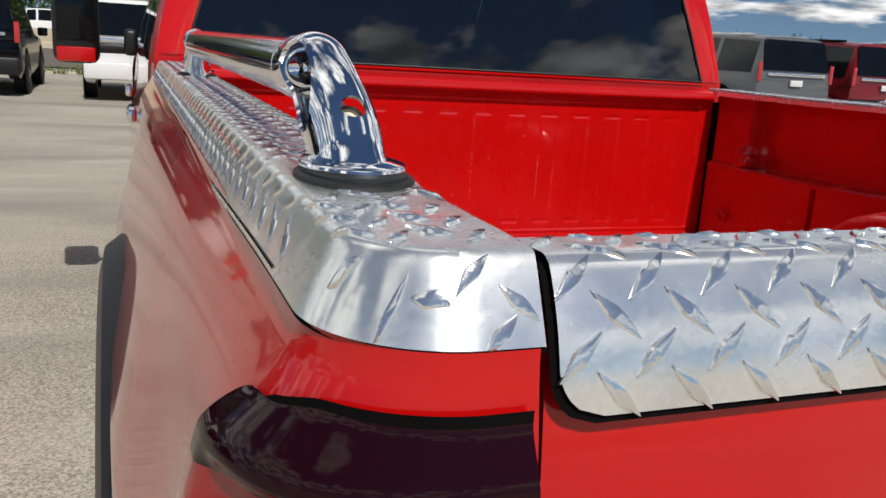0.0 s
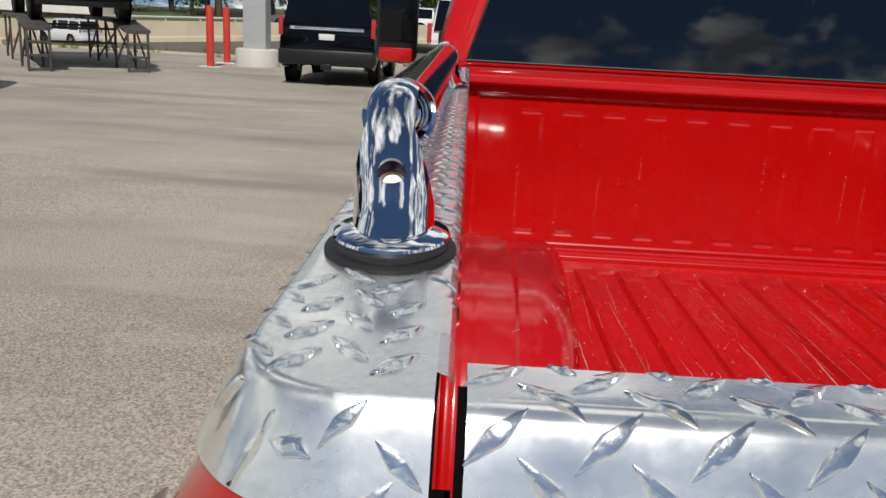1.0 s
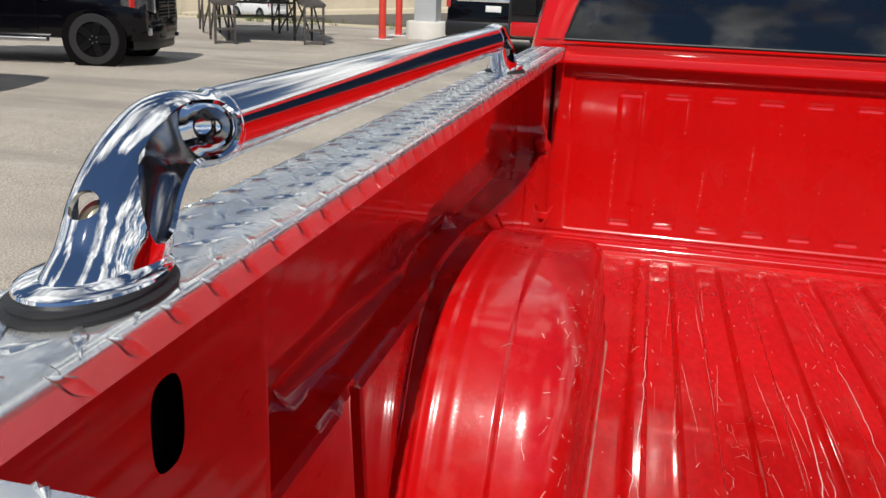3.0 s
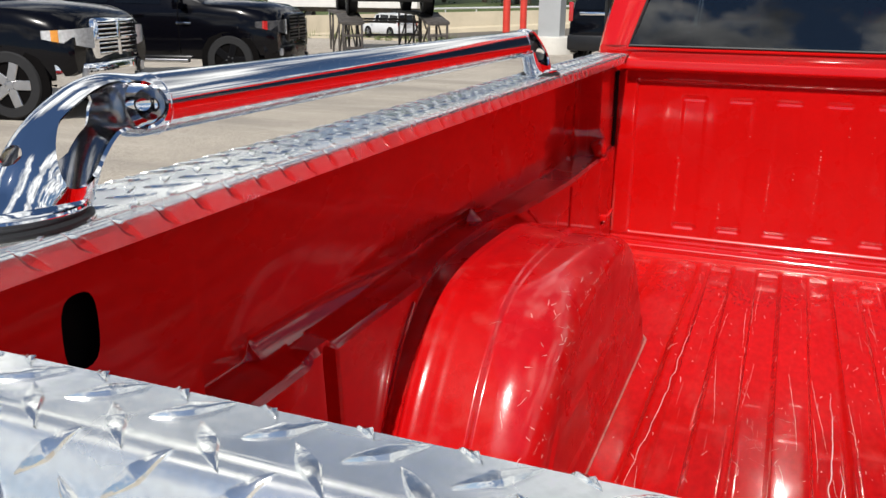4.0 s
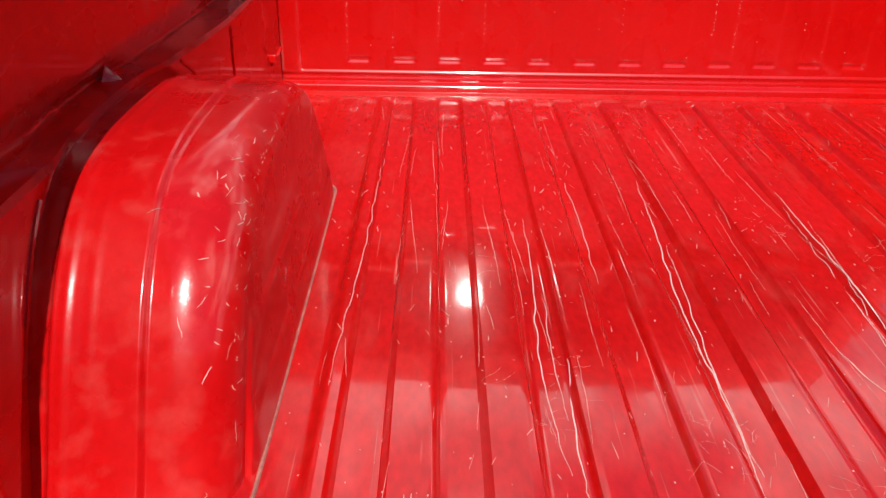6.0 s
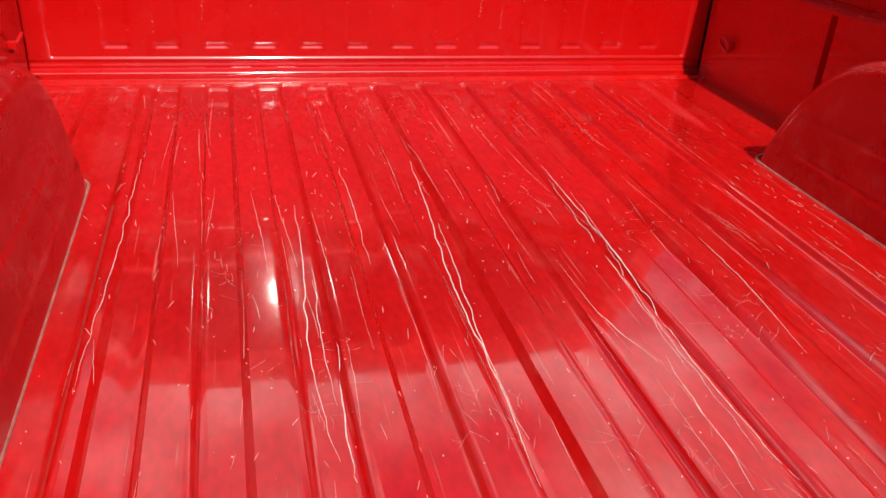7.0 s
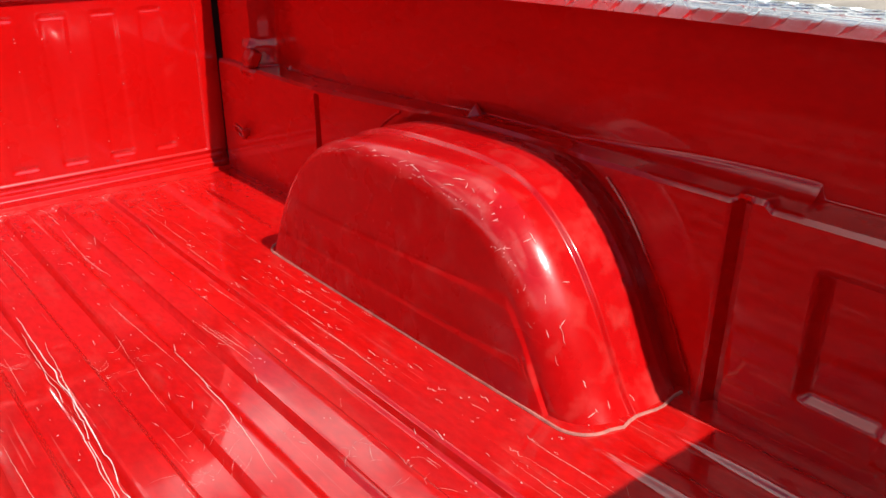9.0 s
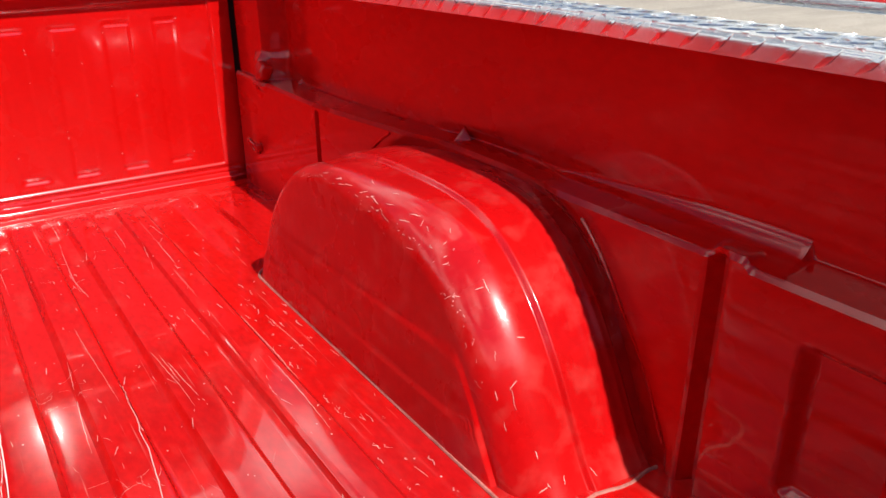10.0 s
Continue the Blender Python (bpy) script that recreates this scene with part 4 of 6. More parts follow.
HOLE_T = min(steps(0.05, 0.5, 90), key=lambda t: abs(bend_at(t, 0.0, 0.0).z - 1.4725))
hole_out = bend_at(HOLE_T, 0.0, 0.0)
hc = bend_centre(HOLE_T + 0.01) - bend_centre(HOLE_T - 0.01)
hole_axis = Vector((0, -hc.y, hc.x)).normalized()
foot_mesh = cut_round(foot_shell(), hole_out - hole_axis * 0.006, hole_axis, 0.0078, 0.014)
for p in foot_mesh.polygons:
    p.use_smooth = True
foot_mesh.set_sharp_from_angle(angle=radians(40))
for s in (-1, 1):
    rail = thing("bed_rail", "", "")
    rail["label"] = "polished chrome side rail on two oval feet"
    rail.parent = truck
    rail.location = (s * RAIL_X, 0, 0)
    L0, L1 = FOOT_Y[0] + REACH, FOOT_Y[1] - REACH
    part("tube", grid(steps(L0 - 0.001, L1 + 0.001, 6), steps(0, 2 * math.pi, 40), lambda y, a, s=s: (s * LEAN + TUBE_R * 0.985 * math.cos(a), y, TUBE_Z + TUBE_R * 0.985 * math.sin(a))), STEEL, rail)
    for y, turn in ((L0, 1), (L1, -1)):
        part("end_cap", lathe([(0.0, -0.013), (0.005, -0.0125), (0.010, -0.0105), (0.0145, -0.0070), (0.0178, -0.0020), (0.0199, 0.0035)], Matrix.Translation((s * LEAN, y + turn * 0.003, TUBE_Z)) @ Matrix.Rotation(turn * math.pi / 2, 4, "X"), 32), CHROME, rail)
        part("collar", lathe([(0.0210, -0.0012), (0.0226, -0.0012), (0.0229, -0.0006), (0.0229, 0.0006), (0.0226, 0.0012), (0.0210, 0.0012)], Matrix.Translation((s * LEAN, y, TUBE_Z)) @ Matrix.Rotation(math.pi / 2, 4, "X"), 40), CHROME, rail)
    for y, turn in ((FOOT_Y[0], 1), (FOOT_Y[1], -1)):
        base = Matrix.Translation((0, y, 0)) @ Matrix.Diagonal((-s, turn, 1, 1))
        me = foot_mesh.copy()
        me.transform(base)
        if turn * s > 0:
            me.flip_normals()
        foot = placed("foot", me, CHROME, rail)
        at = Matrix.Translation((0, y, 0))

        def put(name, bm, mat, ahead_by=0.0):
            bmesh.ops.transform(bm, matrix=at @ Matrix.Translation((0, ahead_by, 0)), verts=bm.verts)
            part(name, bm, mat, rail)

        put("gasket", oval_ring([(0.0008, RAIL - 0.001), (0.0018, RAIL + 0.0010), (0.0015, RAIL + 0.0024), (-0.0005, RAIL + 0.0036), (-0.0022, RAIL + 0.0040), (-0.0022, RAIL + 0.0052), (-0.0035, RAIL + 0.0060), (-0.012, RAIL + 0.0062)], 0.0332, 0.0475), RUBBER, turn * 0.0025)
        put("flange", oval_ring([(-0.003, RAIL + 0.0052), (0.0, RAIL + 0.0060), (0.0008, RAIL + 0.0082), (0.0002, RAIL + 0.0096), (-0.0016, RAIL + 0.0105), (-0.0045, RAIL + 0.0112), (-0.0080, RAIL + 0.0122), (-0.0120, RAIL + 0.0130)], 0.0305, 0.0432), CHROME, turn * 0.006)
        m = Matrix.Translation((0, y, 0)) @ Matrix.Diagonal((-s, turn, 1, 1)) @ Matrix.Translation(hole_out - hole_axis * 0.0155) @ hole_axis.to_track_quat("Z", "Y").to_matrix().to_4x4()
        part("mounting_bolt", lathe([(0.0, 0.0), (0.0092, 0.0), (0.0092, 0.0025), (0.006, 0.003), (0.0055, 0.001), (0, 0.001)], m, 24), BRASS, rail)

# ---- the pickup: cab ----
CAB_Y, NOSE = 2.262, 6.65


def cab_half(z):
    """Half the cab's width at a height."""
    return 0.945 - 0.02 * smoothstep(1.0, 1.42, z) - 0.30 * max(z - 1.42, 0) * (0.55 + 0.5 * smoothstep(1.4, 2.0, z))


def cab_back(z):
    return CAB_Y + 0.16 * max(z - 1.44, 0)


WIN = [(1.447, 0.836), (1.50, 0.818), (1.60, 0.787), (1.70, 0.752), (1.78, 0.715), (1.82, 0.66)]
bm = bmesh.new()
# rear wall with the window's opening: strips beside, below and above it
zs = [0.75, 1.0, 1.30, 1.40, 1.436]
sheet(bm, steps(-1, 1, 24), zs, lambda k, z: (k * (cab_half(z) - 0.012), cab_back(z), z))
for s in (-1, 1):
    sheet(bm, range(len(WIN)), steps(0, 1, 4), lambda i, k, s=s: (s * (WIN[i][1] + (cab_half(WIN[i][0]) - 0.012 - WIN[i][1]) * k), cab_back(WIN[i][0]) - 0.006 * math.sin(k * math.pi), WIN[i][0]))
    sheet(bm, (0, 1), steps(0, 1, 4), lambda i, k, s=s: (s * ((0.836 if i else 0.84) + (cab_half(1.44) - 0.012 - 0.836) * k), cab_back(1.44), (1.436, 1.447)[i]))
sheet(bm, steps(-0.84, 0.84, 12), (1.436, 1.440, 1.447), lambda x, z: (x, cab_back(z) + (0.004 if z > 1.442 else -0.004), z))
sheet(bm, steps(-1, 1, 16), (1.82, 1.88, 1.93), lambda k, z: (k * (cab_half(z) - 0.02), cab_back(z) + 0.3 * max(z - 1.87, 0), z))
for s in (-1, 1):
    sheet(bm, steps(CAB_Y - 0.004, 4.75, 30), steps(0.55, 1.42, 14), lambda y, z, s=s: (s * (cab_half(z) + 0.015 * bumpy(z, 0.8, 1.2, 0.15) - 0.012 * (1 - smoothstep(CAB_Y, CAB_Y + 0.012, y))), y, z))
    for y0, y1 in ((0.0, 0.16),):
        sheet(bm, steps(y0, y1, 4), steps(1.42, 1.93, 10), lambda d, z, s=s, y0=y0: (s * (cab_half(z) - 0.012 * (1 - smoothstep(0, 0.012, d)) * (1 if y0 == 0 else 0)), cab_back(z) + d, z))
sheet(bm, steps(-1, 1, 12), steps(2.36, 4.06, 12), lambda k, y: (k * (cab_half(1.93) - 0.01), y, 1.93 + 0.035 * (1 - k * k)))
# bonnet and nose
sheet(bm, steps(-1, 1, 12), steps(4.68, NOSE, 10), lambda k, y: (k * 0.93, y, 1.40 - 0.10 * smoothstep(NOSE - 0.9, NOSE, y) + 0.04 * (1 - k ** 4)))
sheet(bm, steps(-1, 1, 8), steps(0.5, 1.30, 6), lambda k, z: (k * 0.93, NOSE + 0.06 * (1 - k * k), z))
for s in (-1, 1):
    sheet(bm, steps(4.75, NOSE, 12), steps(0.55, 1.40, 8), lambda y, z, s=s: (s * (0.96 - 0.03 * smoothstep(1.2, 1.4, z)), y, min(z, 1.40 - 0.10 * smoothstep(NOSE - 0.9, NOSE, y))))
part("cab_body", bm, PAINT, truck, "red crew cab with sloping rear corner posts")
lining = bmesh.new()
sheet(lining, steps(-0.90, 0.90, 4), steps(0.66, 1.435, 3), lambda x, z: (x, CAB_Y + 0.016, z))
sheet(lining, steps(-1, 1, 6), steps(2.44, 3.98, 6), lambda k, y: (k * 0.70, y, 1.895))
for s in (-1, 1):
    sheet(lining, steps(2.29, 4.65, 8), steps(0.66, 1.41, 3), lambda y, z, s=s: (s * (cab_half(z) - 0.03), y, z))
    sheet(lining, range(len(WIN)), (0, 1), lambda i, k, s=s: (s * (WIN[i][1] + 0.006 + (cab_half(WIN[i][0]) - 0.03 - WIN[i][1]) * k), cab_back(WIN[i][0]) + 0.012, WIN[i][0]))
for s in (-1, 1):
    part("front_post", grid((0, 1), steps(0.0, 1.0, 10), lambda i, k, s=s: (s * (cab_half(1.42 + 0.5 * k) - 0.01), 4.70 - 0.70 * k + 0.09 * i, 1.42 + 0.5 * k)), PLASTIC, truck)
part("cab_lining", lining, PLASTIC, truck, "dark cab lining")
pane = part("rear_window", slab(range(len(WIN)), steps(-1, 1, 10), lambda i, k: (k * (WIN[i][1] + 0.004), cab_back(WIN[i][0]) + 0.003, WIN[i][0]), (0, 0.004, 0)), GLASS, truck, "tinted rear window")
edge = [(-WIN[i][1], cab_back(WIN[i][0]) - 0.001, WIN[i][0]) for i in range(len(WIN) - 1, -1, -1)] + [(WIN[i][1], cab_back(WIN[i][0]) - 0.001, WIN[i][0]) for i in range(len(WIN))]
part("window_seal", pipe(edge, 0.0035, 6), RUBBER, pane)
shield = part("windscreen", slab(steps(-1, 1, 10), steps(0, 1, 6), lambda k, t: (k * (cab_half(1.42 + 0.5 * t) - 0.02), 4.75 - 0.70 * t + 0.06 * (1 - k * k), 1.42 + 0.5 * t), (0, 0.005, 0)), CLEARGLASS, truck, "clear windscreen")
shield.visible_shadow = False
for s in (-1, 1):
    part("centre_post", grid(steps(0.95, 1.05, 2), steps(1.42, 1.93, 10), lambda d, z, s=s: (s * (cab_half(z) - 0.004), cab_back(z) + d, z)), PLASTIC, truck)
    part("side_window", slab(steps(0.16, 2.15, 8), steps(1.42, 1.90, 5), lambda d, z, s=s: (s * (cab_half(z) - 0.012), min(cab_back(z) + d, 4.66 - 1.4 * (z - 1.42)), z), (-s * 0.004, 0, 0)), GLASS, truck)
    for y0, head in ((2.66, 0.40), (3.66, 0.46)):
        at = pose(s * 0.40, y0, 1.24, 12, 0, 0)
        seat = box((-0.26, -0.07, -0.32), (0.26, 0.07, 0.24), 0.05, at, 3)
        block(seat, (-0.13, -0.05, head - 0.18), (0.13, 0.05, head), 0.035, at, 3)
        block(seat, (-0.26, -0.02, -0.40), (0.26, 0.52, -0.24), 0.05, at, 3)
        part("seat", seat, CLOTH, truck, "dark grey cab seat with headrest")
part("dashboard", box((-0.88, 4.28, 0.9), (0.88, 4.70, 1.46), 0.06), PLASTIC, truck)
wheel_m = pose(-0.40, 4.20, 1.28, 65, 0, 0)
part("steering_wheel", pipe([wheel_m @ Vector((0.19 * math.cos(a), 0.19 * math.sin(a), 0)) for a in steps(0, 2 * math.pi, 28)], 0.014, 8, None, False), PLASTIC, truck)
part("cab_floor", box((-0.92, 2.30, 0.60), (0.92, 4.8, 0.66)), DARK, truck)
# towing mirrors on arms
for s in (-1, 1):
    lo, hi = (-1.288, -1.090) if s < 0 else (1.090, 1.288)
    mirror = part("side_mirror", box((lo, 4.10, 1.335), (hi, 4.24, 1.76), 0.04, segments=3), PLASTIC, truck, "tall black towing mirror")
    part("mirror_glass", box((lo + 0.018, 4.090, 1.440), (hi - 0.018, 4.104, 1.74), 0.006), CARGLASS, mirror)
    # red-painted panel stands for the red reflection in the lower convex glass
    part("mirror_reflection", box((lo + 0.018, 4.090, 1.343), (hi - 0.018, 4.106, 1.408), 0.008), PAINT, mirror, "small red panel for the reflection in the lower mirror")
    part("mirror_arm", box((min(s * 0.93, s * 1.12), 4.14, 1.385), (max(s * 0.93, s * 1.12), 4.20, 1.43), 0.012), PLASTIC, mirror)
    part("mirror_base", box((min(s * 0.925, s * 0.985), 4.10, 1.38), (max(s * 0.925, s * 0.985), 4.24, 1.50), 0.02, segments=3), PLASTIC, mirror)
    for y0 in (2.52, 3.55):
        part("door_handle", box((min(s * 0.955, s * 0.985), y0, 1.235), (max(s * 0.955, s * 0.985), y0 + 0.19, 1.275), 0.010, segments=3), CHROME, truck, "chrome door handle")


ALLOY = material("alloy", (0.55, 0.55, 0.56), 0.3, metal=1.0, vary=0.1, scale=8.0)
BLACKRIM = material("black_alloy", (0.004, 0.004, 0.005), 0.35, spec=0.25, vary=0.1, scale=8.0)
TYRE = material("tyre_rubber", (0.009, 0.009, 0.010), 0.7, vary=0.15, scale=20.0, bump=0.2, bump_scale=150.0)


def road_wheel(parent, at, r, w, rim_mat, spokes=5, name="wheel"):
    """A tyre on a spoked rim; its axle lies along the parent's x."""
    hub = new(name)
    hub.parent = parent
    hub.location = at
    turn = Matrix.Rotation(math.pi / 2, 4, "Y")
    part("tyre", lathe([(r * 0.66, -w / 2), (r * 0.92, -w / 2), (r * 0.985, -w * 0.38), (r, -w * 0.2), (r, w * 0.2), (r * 0.985, w * 0.38), (r * 0.92, w / 2), (r * 0.66, w / 2)], turn, 40), TYRE, hub)
    bm = lathe([(r * 0.67, -w * 0.48), (r * 0.64, -w * 0.2), (r * 0.64, w * 0.2), (r * 0.67, w * 0.48)], turn, 40)
    for i in range(spokes):
        for side in (-1, 1):
            block(bm, (-0.07 * r * 2, 0.0, side * w * 0.42 - 0.02), (0.07 * r * 2, r * 0.66, side * w * 0.42 + 0.02), 0.008, turn @ Matrix.Rotation(2 * math.pi * i / spokes, 4, "Z"), 1)
    lathe([(0, -w * 0.52), (r * 0.17, -w * 0.49), (r * 0.17, w * 0.49), (0, w * 0.52)], turn, 20, bm)
    part("rim", bm, rim_mat, hub)
    nuts = bmesh.new()
    for i in range(spokes):
        for side in (-1, 1):
            lathe([(0, side * w * 0.545), (r * 0.030, side * w * 0.54), (r * 0.036, side * w * 0.46)], turn @ Matrix.Rotation(2 * math.pi * (i + 0.5) / spokes, 4, "Z") @ Matrix.Translation((0, r * 0.135, 0)), 8, nuts)
    part("lug_nuts", nuts, ALLOY, hub)["kind"] = "stuff"
    part("brake_disc", lathe([(0, -0.02), (r * 0.5, -0.02), (r * 0.5, 0.02), (0, 0.02)], turn, 24), DARK, hub)
    return hub


for s in (-1, 1):
    for y in (WHEEL[0], 5.55):
        road_wheel(truck, (s * 0.80, y, GZ + 0.41), 0.41, 0.27, ALLOY)

# ---- the lot ----
TARMAC = blended(blended(material("sun_bleached_pavement", (0.385, 0.342, 0.283), 0.9, vary=0.15, scale=0.45, fine=0.50, fine_scale=95.0, bump=0.8, bump_scale=90.0),
                         (0.235, 0.212, 0.180), 0.6, 0.50, 0.70, 0.80, stretch=(0.35, 1.6, 1)), (0.54, 0.49, 0.42), 1.7, 0.55, 0.8, 0.6, stretch=(0.4, 1.4, 1))
ROAD = material("asphalt_road", (0.13, 0.112, 0.088), 0.9, vary=0.15, scale=0.6, fine=0.15, fine_scale=60.0)
CONCRETE = blended(material("tan_concrete", (0.50, 0.43, 0.31), 0.9, vary=0.08, scale=0.7, fine=0.08, fine_scale=30.0, bump=0.3, bump_scale=40.0), (0.33, 0.28, 0.20), 0.9, 0.52, 0.75, 0.5, stretch=(1, 1, 0.3))
GRASS = material("verge_grass", (0.085, 0.115, 0.035), 0.9, vary=0.35, scale=1.2, fine=0.3, fine_scale=20.0)
LEAF = material("tree_leaves", (0.055, 0.095, 0.022), 0.7, island=0.45)
BARK = material("tree_bark", (0.09, 0.07, 0.05), 0.9, vary=0.3, scale=6.0, bump=0.6, bump_scale=20.0)
WHITE = material("white_paint", (0.75, 0.75, 0.74), 0.35, coat=0.7, vary=0.04, scale=2.0)
GREYPAINT = material("grey_painted_steel", (0.46, 0.48, 0.49), 0.6, vary=0.06, scale=2.0, fine=0.04, fine_scale=60.0)
BOLLARD = material("red_bollard_paint", (0.60, 0.045, 0.028), 0.5, vary=0.12, scale=5.0, fine=0.1, fine_scale=50.0)
BLACK = material("black_paint", (0.002, 0.002, 0.0035), 0.20, coat=0.35, spec=0.1, vary=0.1, scale=2.0)
SILVER = material("silver_paint", (0.15, 0.155, 0.155), 0.35, metal=0.4, coat=0.6, vary=0.05, scale=2.0)
MAROON = material("dark_red_paint", (0.18, 0.006, 0.008), 0.3, coat=0.6, vary=0.06, scale=2.0)
IRON = material("rusty_steel", (0.085, 0.075, 0.068), 0.7, metal=0.3, vary=0.4, scale=9.0, fine=0.2, fine_scale=70.0)
REDLENS = material("red_lens", (0.45, 0.02, 0.02), 0.1, coat=1.0, vary=0.1, scale=20.0)
CLEARLENS = material("clear_lens", (0.55, 0.56, 0.57), 0.08, coat=1.0, vary=0.2, scale=30.0)
AMBER = material("amber_lens", (0.75, 0.30, 0.04), 0.1, coat=1.0, vary=0.1, scale=20.0)
SIGNPLATE = material("plate_white", (0.7, 0.7, 0.68), 0.5, vary=0.1, scale=30.0)



def road_z(x):
    """The road beyond the lot falls away to one side."""
    return max(min(0.07 + 0.060 * (x + 8), 0.10), -2.05)


def ground_z(x, y):
    low = road_z(x) - 0.05
    z = GZ + (low - GZ) * smoothstep(27.2, 30.0, y)
    return z + 0.012 * math.sin(x * 0.31) * math.sin(y * 0.27) * smoothstep(3, 8, math.hypot(x, y)) * (1 - smoothstep(24, 28, y))


across = [-900, -250, -90, -60, -45, -36, -30, -25] + steps(-20, 20, 20) + [25, 45, 90, 250, 900]
ground = part("ground", grid(across, [-900, -250, -90, -45, -25] + steps(-20, 26, 23) + steps(27, 30, 9) + [34, 45, 90, 250, 900], lambda x, y: (x, y, ground_z(x, y))), TARMAC)
tagged(ground, "sun-bleached tan parking lot pavement with faint stains", "ground", kind="structure")
road = part("road", grid(across, [30.5, 40, 52.2], lambda x, y: (x, y, road_z(x))), ROAD)
tagged(road, "dark asphalt road beyond the lot", "road", kind="structure")
WALL = [(52.0, 0, 0), (52.05, 0, 0.25), (52.2, 0, 0.35), (52.3, 1, 0.0), (52.5, 1, 0.0), (52.6, 0, 0.0)]


def wall_at(x, i):
    y, top, up = WALL[i]
    z = max(min(1.05 + 0.036 * (x + 8), 1.25), -0.4) if top else road_z(x) + up
    return (x, y, z)


barrier = part("barrier_wall", grid(across[2:-2], range(len(WALL)), wall_at), CONCRETE)
tagged(barrier, "long tan concrete highway barrier wall", "barrier", kind="structure")
upper = part("road", grid(across, [52.55, 58, 66, 72], lambda x, y: (x, y, max(min(0.35 + 0.03 * (x + 8), 0.6), -0.8))), CONCRETE)
tagged(upper, "pale highway lanes behind a barrier", "road", kind="structure")
verge = part("grass_verge", grid([-900, -90] + steps(-60, 60, 40) + [90, 900], [71.5, 73, 78, 86, 130], lambda x, y: (x, y, 0.45 + 0.035 * max(y - 72, 0) + 0.08 * math.sin(x * 0.9 + y) + max(min(0.03 * (x + 8), 0.2), -1.1))), GRASS)
tagged(verge, "rough green grass verge beyond the highway", "grass", kind="stuff")
curb = part("kerb", box((-120, 26.6, GZ - 0.3), (120, 26.85, GZ + 0.06), 0.03), CONCRETE)
tagged(curb, "weathered tan concrete kerb at the lot's edge", "kerb", kind="structure")
fence = thing("guard_rail", "grey steel guard rail beyond the highway lanes", "guard rail")
part("rail_beam", pipe([(-60, 71, -0.1), (-30, 71, 0.5), (-8, 71, 1.15), (30, 71, 1.3)], 0.09, 6), GREYPAINT, fence)
for i in range(30):
    x = -58 + i * 2.9
    part("post", box((x - 0.05, 71.0, max(min(0.35 + 0.03 * (x + 8), 0.6), -1.2) - 0.1), (x + 0.05, 71.1, max(min(0.35 + 0.03 * (x + 8), 0.6), -1.0) + 0.8)), GREYPAINT, fence)


def tuft(bm, at, r, h, rng, n=26):
    for _ in range(n):
        a, lean = rng.uniform(0, 6.28), rng.uniform(0.1, 0.6)
        p = Vector(at) + Vector((math.cos(a), math.sin(a), 0)) * r * rng.random()
        t = p + Vector((math.cos(a) * lean * h, math.sin(a) * lean * h, h * rng.uniform(0.5, 1)))
        s = Vector((-math.sin(a), math.cos(a), 0)) * 0.012
        bm.faces.new([bm.verts.new(v) for v in (p - s, p + s, t)])


WEED = material("weed_green", (0.11, 0.15, 0.035), 0.8, island=0.4)
rng = random.Random(11)
bm = bmesh.new()
for _ in range(420):
    tuft(bm, (rng.uniform(-40, 12), rng.uniform(26.3, 27.6), GZ - 0.02), 0.16, rng.uniform(0.12, 0.42), rng, 14)
me = bpy.data.meshes.new("weeds")
bm.to_mesh(me)
bm.free()
tagged(placed("weeds", me, WEED, None, "", False), "straggling green weeds along the lot's edge", "weeds", kind="stuff")


# trees: trunk, limbs and a crown of many leaf clumps
def tree(at, height, width, seed):
    rng = random.Random(seed)
    t = thing("tree", "leafy green roadside tree", "tree", pose(*at), "trees beyond the highway")
    bm = bmesh.new()
    tips = []
    trunk = [Vector((rng.uniform(-0.1, 0.1) * i, rng.uniform(-0.1, 0.1) * i, height * 0.13 * i)) for i in range(5)]
    for i in range(4):
        pipe([trunk[i], trunk[i + 1]], 0.26 - 0.045 * i, 8, bm)
    for i in range(14):
        a, base = rng.uniform(0, 6.28), trunk[rng.randint(1, 4)]
        tip = base + Vector((math.cos(a) * width * rng.uniform(0.2, 0.46), math.sin(a) * width * rng.uniform(0.2, 0.46), height * rng.uniform(0.05, 0.42)))
        pipe([base, base.lerp(tip, 0.5) + Vector((0, 0, 0.3)), tip], 0.06, 5, bm)
        tips.append(tip)
    part("trunk", bm, BARK, t)
    verts, faces = [], []
    for tip in tips + trunk[2:]:
        for _ in range(9):
            c = tip + Vector([rng.gauss(0, width * 0.10), rng.gauss(0, width * 0.10), rng.gauss(0, height * 0.07)])
            for _ in range(22):
                p = c + Vector([rng.gauss(0, 0.36) for _ in range(3)])
                u = Vector([rng.gauss(0, 1) for _ in range(3)]).normalized() * rng.uniform(0.12, 0.24)
                w = u.cross(Vector([rng.gauss(0, 1) for _ in range(3)])).normalized() * rng.uniform(0.07, 0.14)
                k = len(verts)
                verts += [p - u, p + w, p + u, p - w]
                faces.append((k, k + 1, k + 2, k + 3))
    me = bpy.data.meshes.new("crown")
    me.from_pydata(verts, [], faces)
    placed("crown", me, LEAF, t, "", False)
    return t


